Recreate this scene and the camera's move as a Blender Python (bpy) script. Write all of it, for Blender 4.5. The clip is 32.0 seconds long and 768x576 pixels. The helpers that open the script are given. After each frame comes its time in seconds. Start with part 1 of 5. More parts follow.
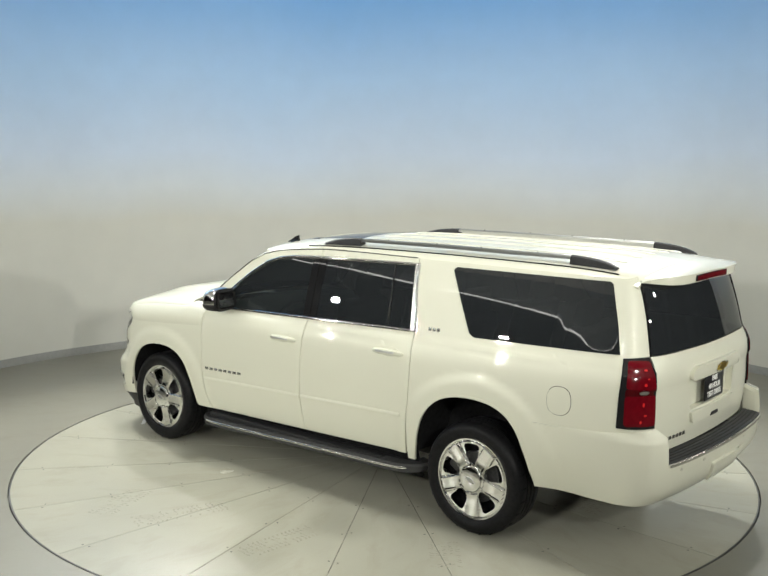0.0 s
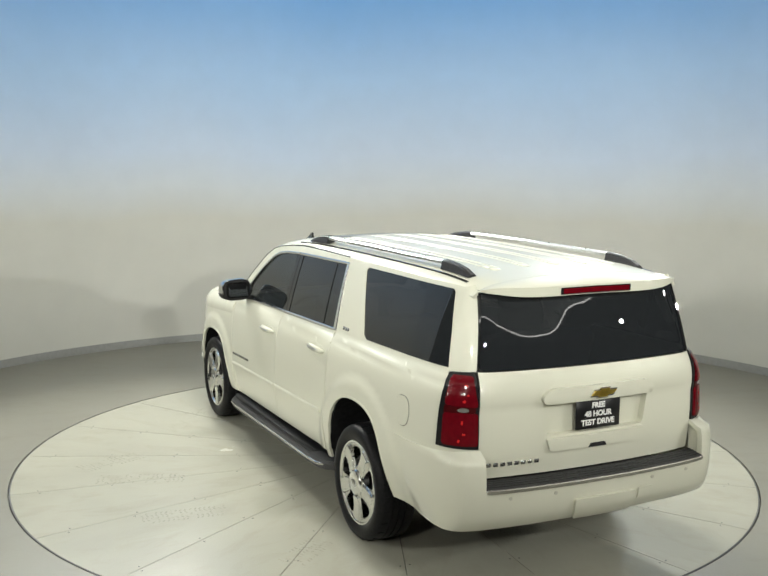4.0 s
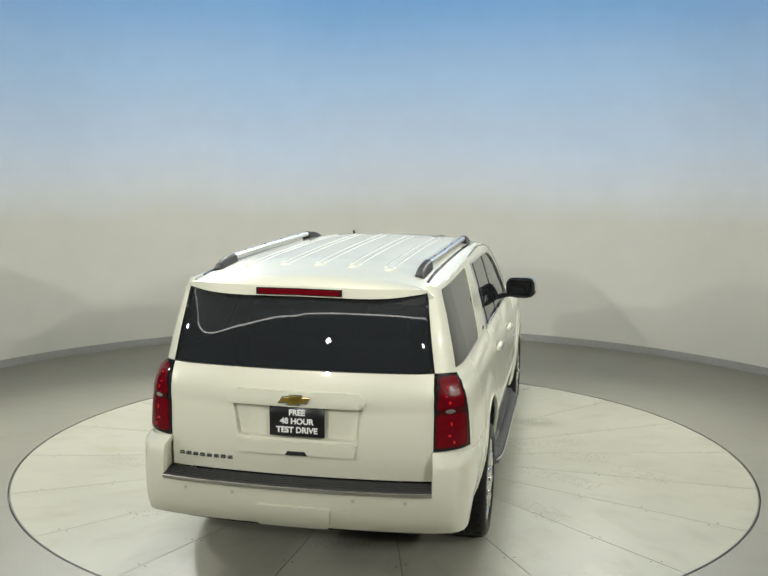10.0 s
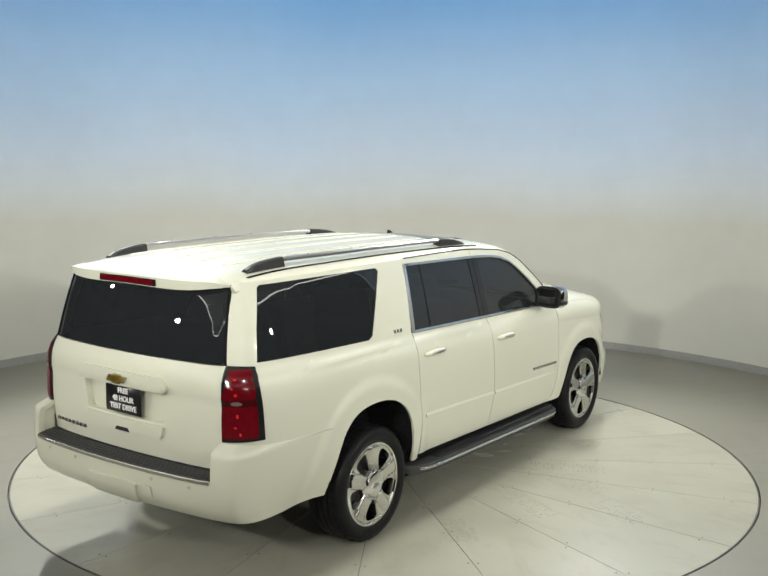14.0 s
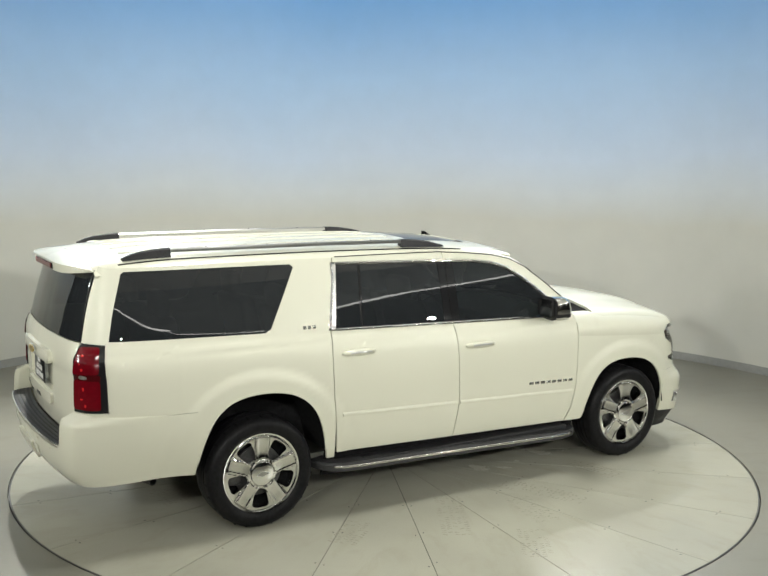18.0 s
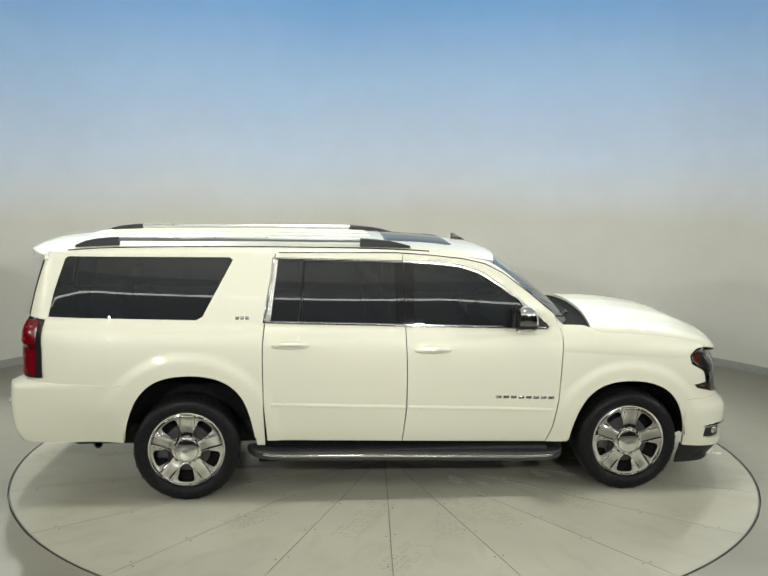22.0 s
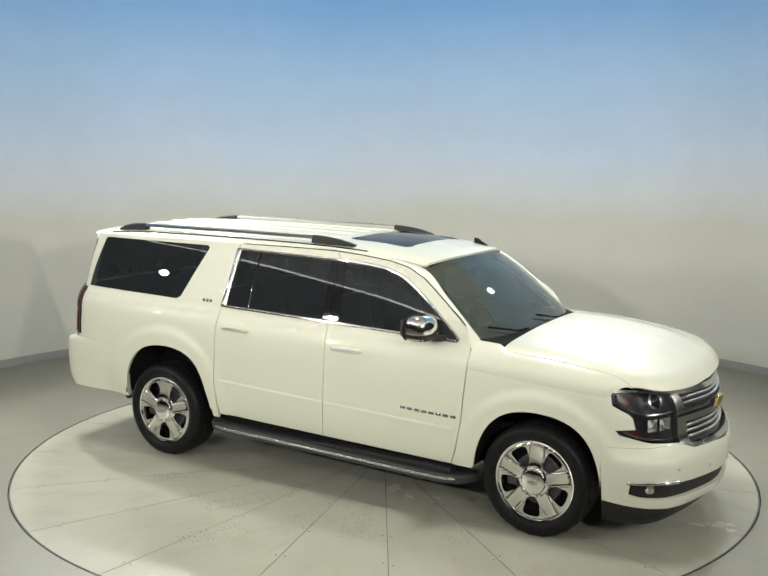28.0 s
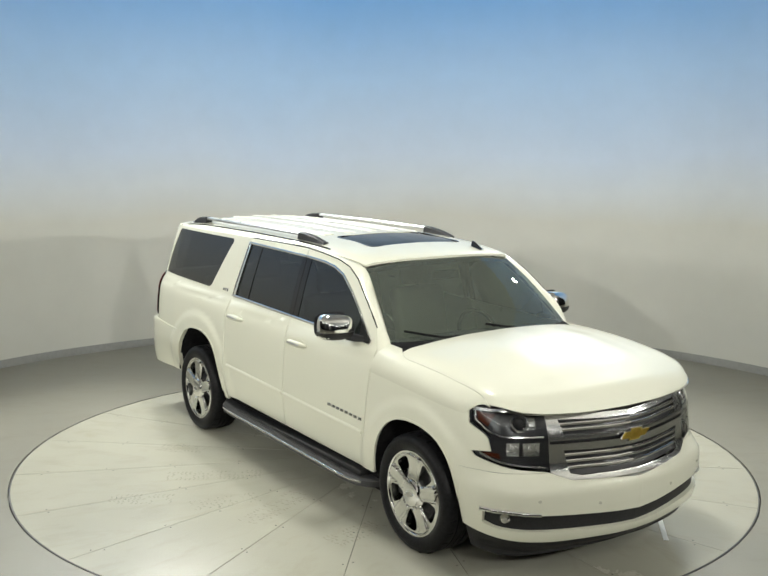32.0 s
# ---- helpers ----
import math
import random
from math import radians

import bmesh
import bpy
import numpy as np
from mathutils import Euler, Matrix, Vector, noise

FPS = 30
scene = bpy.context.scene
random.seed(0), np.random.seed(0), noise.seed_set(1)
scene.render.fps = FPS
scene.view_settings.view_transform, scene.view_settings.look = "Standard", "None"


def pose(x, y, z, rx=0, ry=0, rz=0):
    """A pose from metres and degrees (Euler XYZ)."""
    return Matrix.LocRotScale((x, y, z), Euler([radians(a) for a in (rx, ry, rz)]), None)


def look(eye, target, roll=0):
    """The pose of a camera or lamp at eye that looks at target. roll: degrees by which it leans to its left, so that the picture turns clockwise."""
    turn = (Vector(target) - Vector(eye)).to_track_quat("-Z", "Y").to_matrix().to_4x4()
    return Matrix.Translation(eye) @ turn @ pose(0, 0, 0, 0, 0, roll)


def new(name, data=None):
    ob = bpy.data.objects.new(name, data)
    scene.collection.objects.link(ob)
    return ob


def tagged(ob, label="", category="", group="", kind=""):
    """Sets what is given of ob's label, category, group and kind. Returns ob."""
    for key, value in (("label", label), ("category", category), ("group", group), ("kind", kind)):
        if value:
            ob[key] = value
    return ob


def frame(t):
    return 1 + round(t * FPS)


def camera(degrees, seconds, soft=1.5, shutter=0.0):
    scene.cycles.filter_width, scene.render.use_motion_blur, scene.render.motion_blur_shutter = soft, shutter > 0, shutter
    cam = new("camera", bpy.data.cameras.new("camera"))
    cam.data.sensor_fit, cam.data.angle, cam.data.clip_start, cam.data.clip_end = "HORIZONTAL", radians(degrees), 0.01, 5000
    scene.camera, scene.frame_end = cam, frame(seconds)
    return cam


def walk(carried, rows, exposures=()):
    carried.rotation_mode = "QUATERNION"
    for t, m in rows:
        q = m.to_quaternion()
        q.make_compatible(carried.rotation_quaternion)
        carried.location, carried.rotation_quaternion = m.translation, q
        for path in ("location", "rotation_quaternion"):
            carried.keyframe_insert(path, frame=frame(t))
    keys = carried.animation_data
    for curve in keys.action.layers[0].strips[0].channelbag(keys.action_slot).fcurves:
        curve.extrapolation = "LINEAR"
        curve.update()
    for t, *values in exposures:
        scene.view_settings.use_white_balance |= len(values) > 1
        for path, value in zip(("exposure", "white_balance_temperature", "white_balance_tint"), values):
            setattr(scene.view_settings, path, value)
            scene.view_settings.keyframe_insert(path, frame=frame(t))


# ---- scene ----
# ---------- camera: stands still on the open side of the ring wall ----------
cam = camera(42.73, 32.0, soft=1.6)
EYE = Vector((0.0, -8.042, 2.571))
PITCH, YAW, ROLL = radians(8.136), radians(-0.128), 0.59
AIM = EYE + Vector((math.sin(YAW) * math.cos(PITCH), math.cos(YAW) * math.cos(PITCH), -math.sin(PITCH)))
CAM_POSE = look(EYE, AIM, ROLL)
walk(cam, [(0.0, CAM_POSE), (32.0, CAM_POSE)])

# ---------- turntable: start angle and degrees per second ----------
TURN0, TURN_RATE, CAR_Y = 140.43, -6.1117, -0.023

# ---------- light ----------
world = bpy.data.worlds.new("world")
scene.world = world
world.use_nodes = True
world.node_tree.nodes["Background"].inputs["Color"].default_value = (0.55, 0.58, 0.6, 1)
world.node_tree.nodes["Background"].inputs["Strength"].default_value = 0.02


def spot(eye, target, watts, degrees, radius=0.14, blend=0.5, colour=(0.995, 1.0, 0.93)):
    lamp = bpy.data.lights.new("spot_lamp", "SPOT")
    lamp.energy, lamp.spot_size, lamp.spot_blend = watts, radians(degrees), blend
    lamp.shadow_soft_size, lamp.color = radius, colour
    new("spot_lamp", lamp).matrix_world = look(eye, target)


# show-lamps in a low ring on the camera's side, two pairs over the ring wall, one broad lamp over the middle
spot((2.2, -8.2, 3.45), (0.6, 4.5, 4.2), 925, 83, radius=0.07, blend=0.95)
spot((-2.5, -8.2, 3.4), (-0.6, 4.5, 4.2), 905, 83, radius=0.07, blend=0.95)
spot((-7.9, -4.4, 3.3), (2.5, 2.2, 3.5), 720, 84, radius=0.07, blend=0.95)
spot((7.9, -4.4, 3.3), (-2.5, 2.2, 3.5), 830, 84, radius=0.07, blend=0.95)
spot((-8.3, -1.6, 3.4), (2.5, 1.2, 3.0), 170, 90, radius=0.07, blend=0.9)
# unseen lamp added on the right to mirror the one on the left
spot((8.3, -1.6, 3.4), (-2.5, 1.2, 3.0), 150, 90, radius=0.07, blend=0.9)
spot((-2.75, 4.35, 4.75), (-0.9, -1.6, 0.0), 580, 80, radius=0.09, blend=0.8)
spot((2.75, 4.35, 4.75), (0.9, -1.6, 0.0), 460, 80, radius=0.09, blend=0.8)
spot((-4.0, 3.2, 4.75), (-1.3, -1.6, 0.0), 640, 80, radius=0.09, blend=0.8)
spot((4.0, 3.2, 4.75), (1.3, -1.6, 0.0), 330, 80, radius=0.09, blend=0.8)
spot((0.0, -0.6, 7.5), (0.0, -0.4, 0.0), 905, 110, radius=0.6, blend=0.9)
# hall lamps behind the drapes, which light the ceiling seen in the car's glass and chrome
for a in (-155, -90, -25):
    hall_lamp = bpy.data.lights.new("hall_lamp", "POINT")
    hall_lamp.energy, hall_lamp.shadow_soft_size, hall_lamp.color = 1300, 0.2, (0.99, 1.0, 0.92)
    new("hall_lamp", hall_lamp).location = (12.2 * math.cos(radians(a)), 12.2 * math.sin(radians(a)), 3.4)

# ---------- materials ----------


def node(mat, kind, **values):
    n = mat.node_tree.nodes.new(kind)
    for k, v in values.items():
        n.inputs[k.replace("_", " ")].default_value = v
    return n


def plain(name, colour, rough=0.5, metal=0.0, coat=0.0, grain=0.0, scale=40.0, bump=0.0, spec=0.5, stain=0.0):
    """A principled surface with colour grain, broad stains and fine relief in object space."""
    m = bpy.data.materials.new(name)
    m.use_nodes = True
    b = m.node_tree.nodes["Principled BSDF"]
    b.inputs["Base Color"].default_value = (*colour, 1)
    b.inputs["Roughness"].default_value = rough
    b.inputs["Metallic"].default_value = metal
    b.inputs["Coat Weight"].default_value = coat
    b.inputs["Coat Roughness"].default_value = 0.03
    b.inputs["Specular IOR Level"].default_value = spec
    link = m.node_tree.links.new
    if grain or bump or stain:
        co = node(m, "ShaderNodeTexCoord")
        fine = node(m, "ShaderNodeTexNoise", Scale=scale, Detail=5.0)
        link(co.outputs["Object"], fine.inputs["Vector"])
        if grain or stain:
            broad = node(m, "ShaderNodeTexNoise", Scale=scale * 0.06, Detail=4.0)
            link(co.outputs["Object"], broad.inputs["Vector"])
            mix = node(m, "ShaderNodeMixRGB")
            mix.blend_type = "MIX"
            ramp = m.node_tree.nodes.new("ShaderNodeValToRGB")
            e = ramp.color_ramp.elements
            e[0].position, e[1].position = 0.3, 0.7
            e[0].color = (*[c * (1 - grain) for c in colour], 1)
            e[1].color = (*[min(1, c * (1 + grain)) for c in colour], 1)
            link(fine.outputs["Fac"], ramp.inputs["Fac"])
            r2 = m.node_tree.nodes.new("ShaderNodeValToRGB")
            e = r2.color_ramp.elements
            e[0].position, e[1].position = 0.35, 0.65
            e[0].color, e[1].color = (0, 0, 0, 1), (stain, stain, stain, 1)
            link(broad.outputs["Fac"], r2.inputs["Fac"])
            link(r2.outputs["Color"], mix.inputs["Fac"])
            link(ramp.outputs["Color"], mix.inputs["Color1"])
            mix.inputs["Color2"].default_value = (*[c * 0.7 for c in colour], 1)
            link(mix.outputs["Color"], b.inputs["Base Color"])
        if bump:
            bp = node(m, "ShaderNodeBump", Strength=bump, Distance=0.004)
            link(fine.outputs["Fac"], bp.inputs["Height"])
            link(bp.outputs["Normal"], b.inputs["Normal"])
    return m


def glass(name, tint, ior=1.45, haze=0.02, veil=(0.42, 0.47, 0.52)):
    m = bpy.data.materials.new(name)
    m.use_nodes = True
    t = m.node_tree
    t.nodes.remove(t.nodes["Principled BSDF"])
    tr = node(m, "ShaderNodeBsdfTransparent", Color=(*tint, 1))
    # pale diffuse share paints a haze over the glass to lift its blacks
    df = node(m, "ShaderNodeBsdfDiffuse", Color=(*veil, 1))
    veil = node(m, "ShaderNodeMixShader")
    veil.inputs[0].default_value = haze
    t.links.new(tr.outputs[0], veil.inputs[1])
    t.links.new(df.outputs[0], veil.inputs[2])
    gl = node(m, "ShaderNodeBsdfGlossy", Roughness=0.0, Color=(1, 1, 1, 1))
    fr = node(m, "ShaderNodeFresnel", IOR=ior)
    mx = node(m, "ShaderNodeMixShader")
    t.links.new(fr.outputs["Fac"], mx.inputs[0])
    t.links.new(veil.outputs[0], mx.inputs[1])
    t.links.new(gl.outputs[0], mx.inputs[2])
    t.links.new(mx.outputs[0], t.nodes["Material Output"].inputs["Surface"])
    return m


PAINT = plain("pearl_white_paint", (0.69, 0.684, 0.568), 0.42, 0.04, 1.0, 0.012, 900.0, spec=0.28)
PAINT.node_tree.nodes["Principled BSDF"].inputs["Coat IOR"].default_value = 1.4
PAINT_DULL = plain("dull_sensor_paint", (0.50, 0.49, 0.41), 0.5)
BAR_CHROME = plain("grille_chrome", (0.84, 0.84, 0.83), 0.18, 1.0)
# chrome copy with the dull surroundings it mirrors toned into its colour
DARK_CHROME = plain("shaded_chrome", (0.70, 0.70, 0.69), 0.22, 1.0, 0, 0.05, 50)
CHROME_W = plain("wheel_chrome", (0.72, 0.72, 0.70), 0.09, 1.0)
IRON = plain("dark_iron", (0.10, 0.10, 0.10), 0.5, 0.8, 0, 0.2, 60)
CHROME = plain("chrome", (0.78, 0.78, 0.77), 0.07, 1.0)
BRIGHT = plain("satin_chrome", (0.86, 0.86, 0.84), 0.20, 1.0)
SATIN = plain("brushed_aluminium", (0.62, 0.62, 0.61), 0.28, 1.0, 0, 0.05, 60)
BLACK = plain("black_plastic", (0.022, 0.022, 0.023), 0.5, 0, 0, 0.25, 120, 0.15, spec=0.25)
TRIM = plain("gloss_black_trim", (0.014, 0.014, 0.015), 0.03, spec=0.4)
PAD = plain("grey_step_pad", (0.038, 0.038, 0.040), 0.55, 0, 0, 0.2, 160, 0.3)
RUBBER = plain("tyre_rubber", (0.010, 0.010, 0.011), 0.42, 0, 0, 0.3, 50, 0.2, spec=0.14)
LINER = plain("wheel_arch_liner", (0.012, 0.012, 0.013), 0.85, 0, 0, 0.3, 30, spec=0.1)
MIRROR = plain("mirror_glass", (0.7, 0.72, 0.74), 0.02, 1.0)
# haze colours of roof and windscreen stand for the grey wall they reflect
GLASS_DARK = glass("privacy_glass", (0.045, 0.05, 0.056), 1.45, 0.042)
GLASS_ROOF = glass("roof_glass", (0.035, 0.037, 0.04), 1.16, 0.06, (0.46, 0.46, 0.42))
GLASS_TINT = glass("tinted_glass", (0.10, 0.118, 0.115), 1.45, 0.040)
GLASS_FRONT = glass("windscreen_glass", (0.40, 0.47, 0.40), 1.44, 0.12, (0.46, 0.52, 0.44))
LENS = glass("clear_lens", (0.93, 0.94, 0.95), 1.4, 0.0)
RED = plain("red_lens", (0.115, 0.002, 0.006), 0.16, 0, 0.0, 0.12, 30, spec=0.35)
RED_DARK = plain("dark_red_lens", (0.05, 0.003, 0.004), 0.10, 0, 0.2, 0.1, 30, spec=0.35)
RED_GLINT = plain("red_glint_paint", (0.62, 0.02, 0.02), 0.08, 0, 1.0)
AMBER = plain("amber_reflector", (0.075, 0.016, 0.006), 0.2, 0, 0.4)
GOLD = plain("gold_badge", (0.66, 0.47, 0.09), 0.28, 0.9, 0.5, 0.1, 60)
INNER = plain("lamp_housing", (0.02, 0.02, 0.022), 0.3)
CABIN = plain("grey_cabin_trim", (0.16, 0.155, 0.14), 0.7, 0, 0, 0.12, 60)
SEAT = plain("beige_leather", (0.27, 0.25, 0.21), 0.55, 0, 0, 0.1, 60, 0.1)
DASH = plain("dark_dashboard", (0.05, 0.05, 0.05), 0.65, 0, 0, 0.15, 60)
LETTER = plain("dark_chrome_lettering", (0.32, 0.32, 0.31), 0.25, 0.9)
PLATE = plain("black_plate", (0.008, 0.008, 0.009), 0.3)
WHITE_INK = plain("white_lettering", (0.82, 0.82, 0.80), 0.5)
UNDER = plain("underbody", (0.02, 0.02, 0.02), 0.8, 0, 0, 0.3, 12)
STEEL = plain("steel_edge", (0.12, 0.12, 0.115), 0.5, 0.5)
SCREW = plain("screw_heads", (0.10, 0.095, 0.085), 0.6)
DRAPE = plain("black_drape", (0.014, 0.014, 0.015), 0.9, 0, 0, 0.3, 6)
CEIL = plain("grey_ceiling", (0.52, 0.50, 0.47), 0.85, 0, 0, 0.2, 3)
HALL = plain("hall_wall", (0.30, 0.31, 0.31), 0.85, 0, 0, 0.15, 3)
PIPE = plain("rope_light", (0.75, 0.75, 0.73), 0.5)
PIPE.node_tree.nodes["Principled BSDF"].inputs["Emission Color"].default_value = (1, 0.98, 0.92, 1)
PIPE.node_tree.nodes["Principled BSDF"].inputs["Emission Strength"].default_value = 9.0
MARK = plain("tread_print_dust", (0.385, 0.374, 0.303), 0.26, 0, 0, 0.2, 60)
BASE = plain("grey_cove_base", (0.30, 0.30, 0.285), 0.5, 0, 0, 0.06, 20)


def floor_paint(name, colour, rough):
    """Grey floor paint: broad cloudy wear, scuffs, fine trowel relief and uneven gloss."""
    m = plain(name, colour, rough)
    b = m.node_tree.nodes["Principled BSDF"]
    link = m.node_tree.links.new
    co = node(m, "ShaderNodeTexCoord")
    cloud = node(m, "ShaderNodeTexNoise", Scale=1.1, Detail=4.0, Roughness=0.5, Distortion=0.3)
    speck = node(m, "ShaderNodeTexNoise", Scale=55.0, Detail=6.0)
    warp = node(m, "ShaderNodeMapping")
    warp.inputs["Scale"].default_value = (1.0, 2.2, 1.0)
    scuff = node(m, "ShaderNodeTexNoise", Scale=2.6, Detail=7.0, Roughness=0.62, Distortion=0.6)
    # each panel takes its own stretch of the wear
    info = node(m, "ShaderNodeObjectInfo")
    shift = node(m, "ShaderNodeVectorMath")
    shift.operation = "MULTIPLY_ADD"
    shift.inputs[1].default_value = (31.0, 17.0, 0.0)
    link(info.outputs["Random"], shift.inputs[0])
    link(co.outputs["Object"], shift.inputs[2])
    for n in (cloud, speck, warp):
        link(shift.outputs[0], n.inputs["Vector"])
    link(warp.outputs["Vector"], scuff.inputs["Vector"])
    r1 = m.node_tree.nodes.new("ShaderNodeValToRGB")
    e = r1.color_ramp.elements
    e[0].position, e[1].position = 0.32, 0.68
    e[0].color = (*[c * 0.94 for c in colour], 1)
    e[1].color = (*[c * 1.03 for c in colour], 1)
    link(cloud.outputs["Fac"], r1.inputs["Fac"])
    r2 = m.node_tree.nodes.new("ShaderNodeValToRGB")
    e = r2.color_ramp.elements
    e[0].position, e[1].position = 0.50, 0.80
    e[0].color, e[1].color = (0, 0, 0, 1), (0.45, 0.45, 0.45, 1)
    link(scuff.outputs["Fac"], r2.inputs["Fac"])
    mix = node(m, "ShaderNodeMixRGB")
    link(r2.outputs["Color"], mix.inputs["Fac"])
    link(r1.outputs["Color"], mix.inputs["Color1"])
    mix.inputs["Color2"].default_value = (colour[0] * 0.76, colour[1] * 0.73, colour[2] * 0.64, 1)
    link(mix.outputs["Color"], b.inputs["Base Color"])
    rr = node(m, "ShaderNodeMapRange", From_Min=0.3, From_Max=0.7, To_Min=rough - 0.012, To_Max=rough + 0.025)
    blend = node(m, "ShaderNodeMath")
    blend.operation = "MULTIPLY_ADD"
    blend.inputs[1].default_value = 0.05
    link(speck.outputs["Fac"], blend.inputs[0])
    half = node(m, "ShaderNodeMath")
    half.operation = "MULTIPLY"
    half.inputs[1].default_value = 0.95
    link(cloud.outputs["Fac"], half.inputs[0])
    link(half.outputs[0], blend.inputs[2])
    link(blend.outputs[0], rr.inputs["Value"])
    link(rr.outputs["Result"], b.inputs["Roughness"])
    bp = node(m, "ShaderNodeBump", Strength=0.3, Distance=0.003)
    link(speck.outputs["Fac"], bp.inputs["Height"])
    link(bp.outputs["Normal"], b.inputs["Normal"])
    return m


# the lamps' pool is put into the colours: deck paler, outer floor darker
FLOOR = floor_paint("grey_floor_paint", (0.238, 0.230, 0.188), 0.38)
TABLE = floor_paint("worn_table_paint", (0.445, 0.436, 0.36), 0.25)


def wall_paint():
    """Matt wall: warm grey-white with faint roller marks; the sky-blue fade above is added over it."""
    m = plain("wall_paint_sky_added", (0.5, 0.5, 0.48), 0.75)
    b = m.node_tree.nodes["Principled BSDF"]
    link = m.node_tree.links.new
    co = node(m, "ShaderNodeTexCoord")
    sep = node(m, "ShaderNodeSeparateXYZ")
    link(co.outputs["Object"], sep.inputs[0])
    wob = node(m, "ShaderNodeTexNoise", Scale=0.35, Detail=2.0)
    link(co.outputs["Object"], wob.inputs["Vector"])
    add = node(m, "ShaderNodeMath")
    add.operation = "MULTIPLY_ADD"
    link(wob.outputs["Fac"], add.inputs[0])
    add.inputs[1].default_value = 0.5
    link(sep.outputs["Z"], add.inputs[2])
    mr = node(m, "ShaderNodeMapRange", From_Min=0.25, From_Max=5.25)
    link(add.outputs[0], mr.inputs["Value"])
    r = m.node_tree.nodes.new("ShaderNodeValToRGB")
    e = r.color_ramp.elements
    e[0].position, e[0].color = 0.33, (0.665, 0.655, 0.595, 1)
    e[1].position, e[1].color = 0.93, (0.20, 0.46, 0.88, 1)
    for p, c in ((0.41, (0.70, 0.74, 0.78)), (0.50, (0.64, 0.74, 0.90)), (0.70, (0.47, 0.67, 0.96))):
        k = e.new(p)
        k.color = (*c, 1)
    link(mr.outputs["Result"], r.inputs["Fac"])
    fine = node(m, "ShaderNodeTexNoise", Scale=3.0, Detail=8.0)
    link(co.outputs["Object"], fine.inputs["Vector"])
    hs = node(m, "ShaderNodeHueSaturation")
    v = node(m, "ShaderNodeMapRange", To_Min=0.95, To_Max=1.05)
    link(fine.outputs["Fac"], v.inputs["Value"])
    link(v.outputs["Result"], hs.inputs["Value"])
    link(r.outputs["Color"], hs.inputs["Color"])
    link(hs.outputs["Color"], b.inputs["Base Color"])
    return m


WALL = wall_paint()

# ---------- mesh helpers ----------


def spline(pairs):
    """A smooth curve without overshoot through (x, y) pairs."""
    xs, ys = (np.array(c, float) for c in zip(*pairs))
    h = np.diff(xs)
    s = np.diff(ys) / h
    m = np.zeros(len(xs))
    m[0], m[-1] = s[0], s[-1]
    for i in range(1, len(xs) - 1):
        if s[i - 1] * s[i] > 0:
            w1, w2 = 2 * h[i] + h[i - 1], h[i] + 2 * h[i - 1]
            m[i] = (w1 + w2) / (w1 / s[i - 1] + w2 / s[i])

    def at(x):
        x = np.clip(np.asarray(x, float), xs[0], xs[-1])
        i = np.clip(np.searchsorted(xs, x, side="right") - 1, 0, len(h) - 1)
        t = (x - xs[i]) / h[i]
        a, b = (1 + 2 * t) * (1 - t) ** 2, t * (1 - t) ** 2
        c, d = t * t * (3 - 2 * t), t * t * (t - 1)
        return a * ys[i] + b * h[i] * m[i] + c * ys[i + 1] + d * h[i] * m[i + 1]

    return at


def smooth(x, a, b):
    t = np.clip((np.asarray(x, float) - a) / (b - a), 0, 1)
    return t * t * (3 - 2 * t)


def area(p):
    return 0.5 * sum(p[i - 1][0] * p[i][1] - p[i][0] * p[i - 1][1] for i in range(len(p)))


def ccw(p):
    return list(p) if area(p) > 0 else list(p)[::-1]


def cut(poly, a, b):
    """The part of a convex polygon to the left of the line a-b."""
    out, n = [], len(poly)
    ex, ey = b[0] - a[0], b[1] - a[1]
    d = [ex * (q[1] - a[1]) - ey * (q[0] - a[0]) for q in poly]
    for i in range(n):
        p, q, dp, dq = poly[i - 1], poly[i], d[i - 1], d[i]
        if (dp < -1e-9 and dq > 1e-9) or (dp > 1e-9 and dq < -1e-9):
            t = dp / (dp - dq)
            out.append((p[0] + t * (q[0] - p[0]), p[1] + t * (q[1] - p[1])))
        if dq >= -1e-9:
            out.append(q)
    return out if len(out) > 2 and abs(area(out)) > 1e-9 else []


def minus(poly, hole):
    out, rest = [], poly
    for i in range(len(hole)):
        a, b = hole[i - 1], hole[i]
        side = cut(rest, b, a)
        if side:
            out.append(side)
        rest = cut(rest, a, b)
        if not rest:
            return [poly]
    return out


def convex_parts(poly):
    """A polygon as convex pieces, by cutting ears where it is not convex."""
    p = ccw(poly)

    def turn(a, b, q):
        return (b[0] - a[0]) * (q[1] - a[1]) - (b[1] - a[1]) * (q[0] - a[0])
    if all(turn(p[i - 2], p[i - 1], p[i]) > -1e-9 for i in range(len(p))):
        return [p]
    out = []
    while len(p) > 3:
        for i in range(len(p)):
            a, b, q = p[i - 1], p[i], p[(i + 1) % len(p)]
            if turn(a, b, q) <= 1e-12:
                continue
            rest = [r for r in p if r not in (a, b, q)]
            if any(turn(a, b, r) >= 0 and turn(b, q, r) >= 0 and turn(q, a, r) >= 0 for r in rest):
                continue
            out.append([a, b, q])
            p = p[:i] + p[i + 1:]
            break
        else:
            break
    return out + [p]


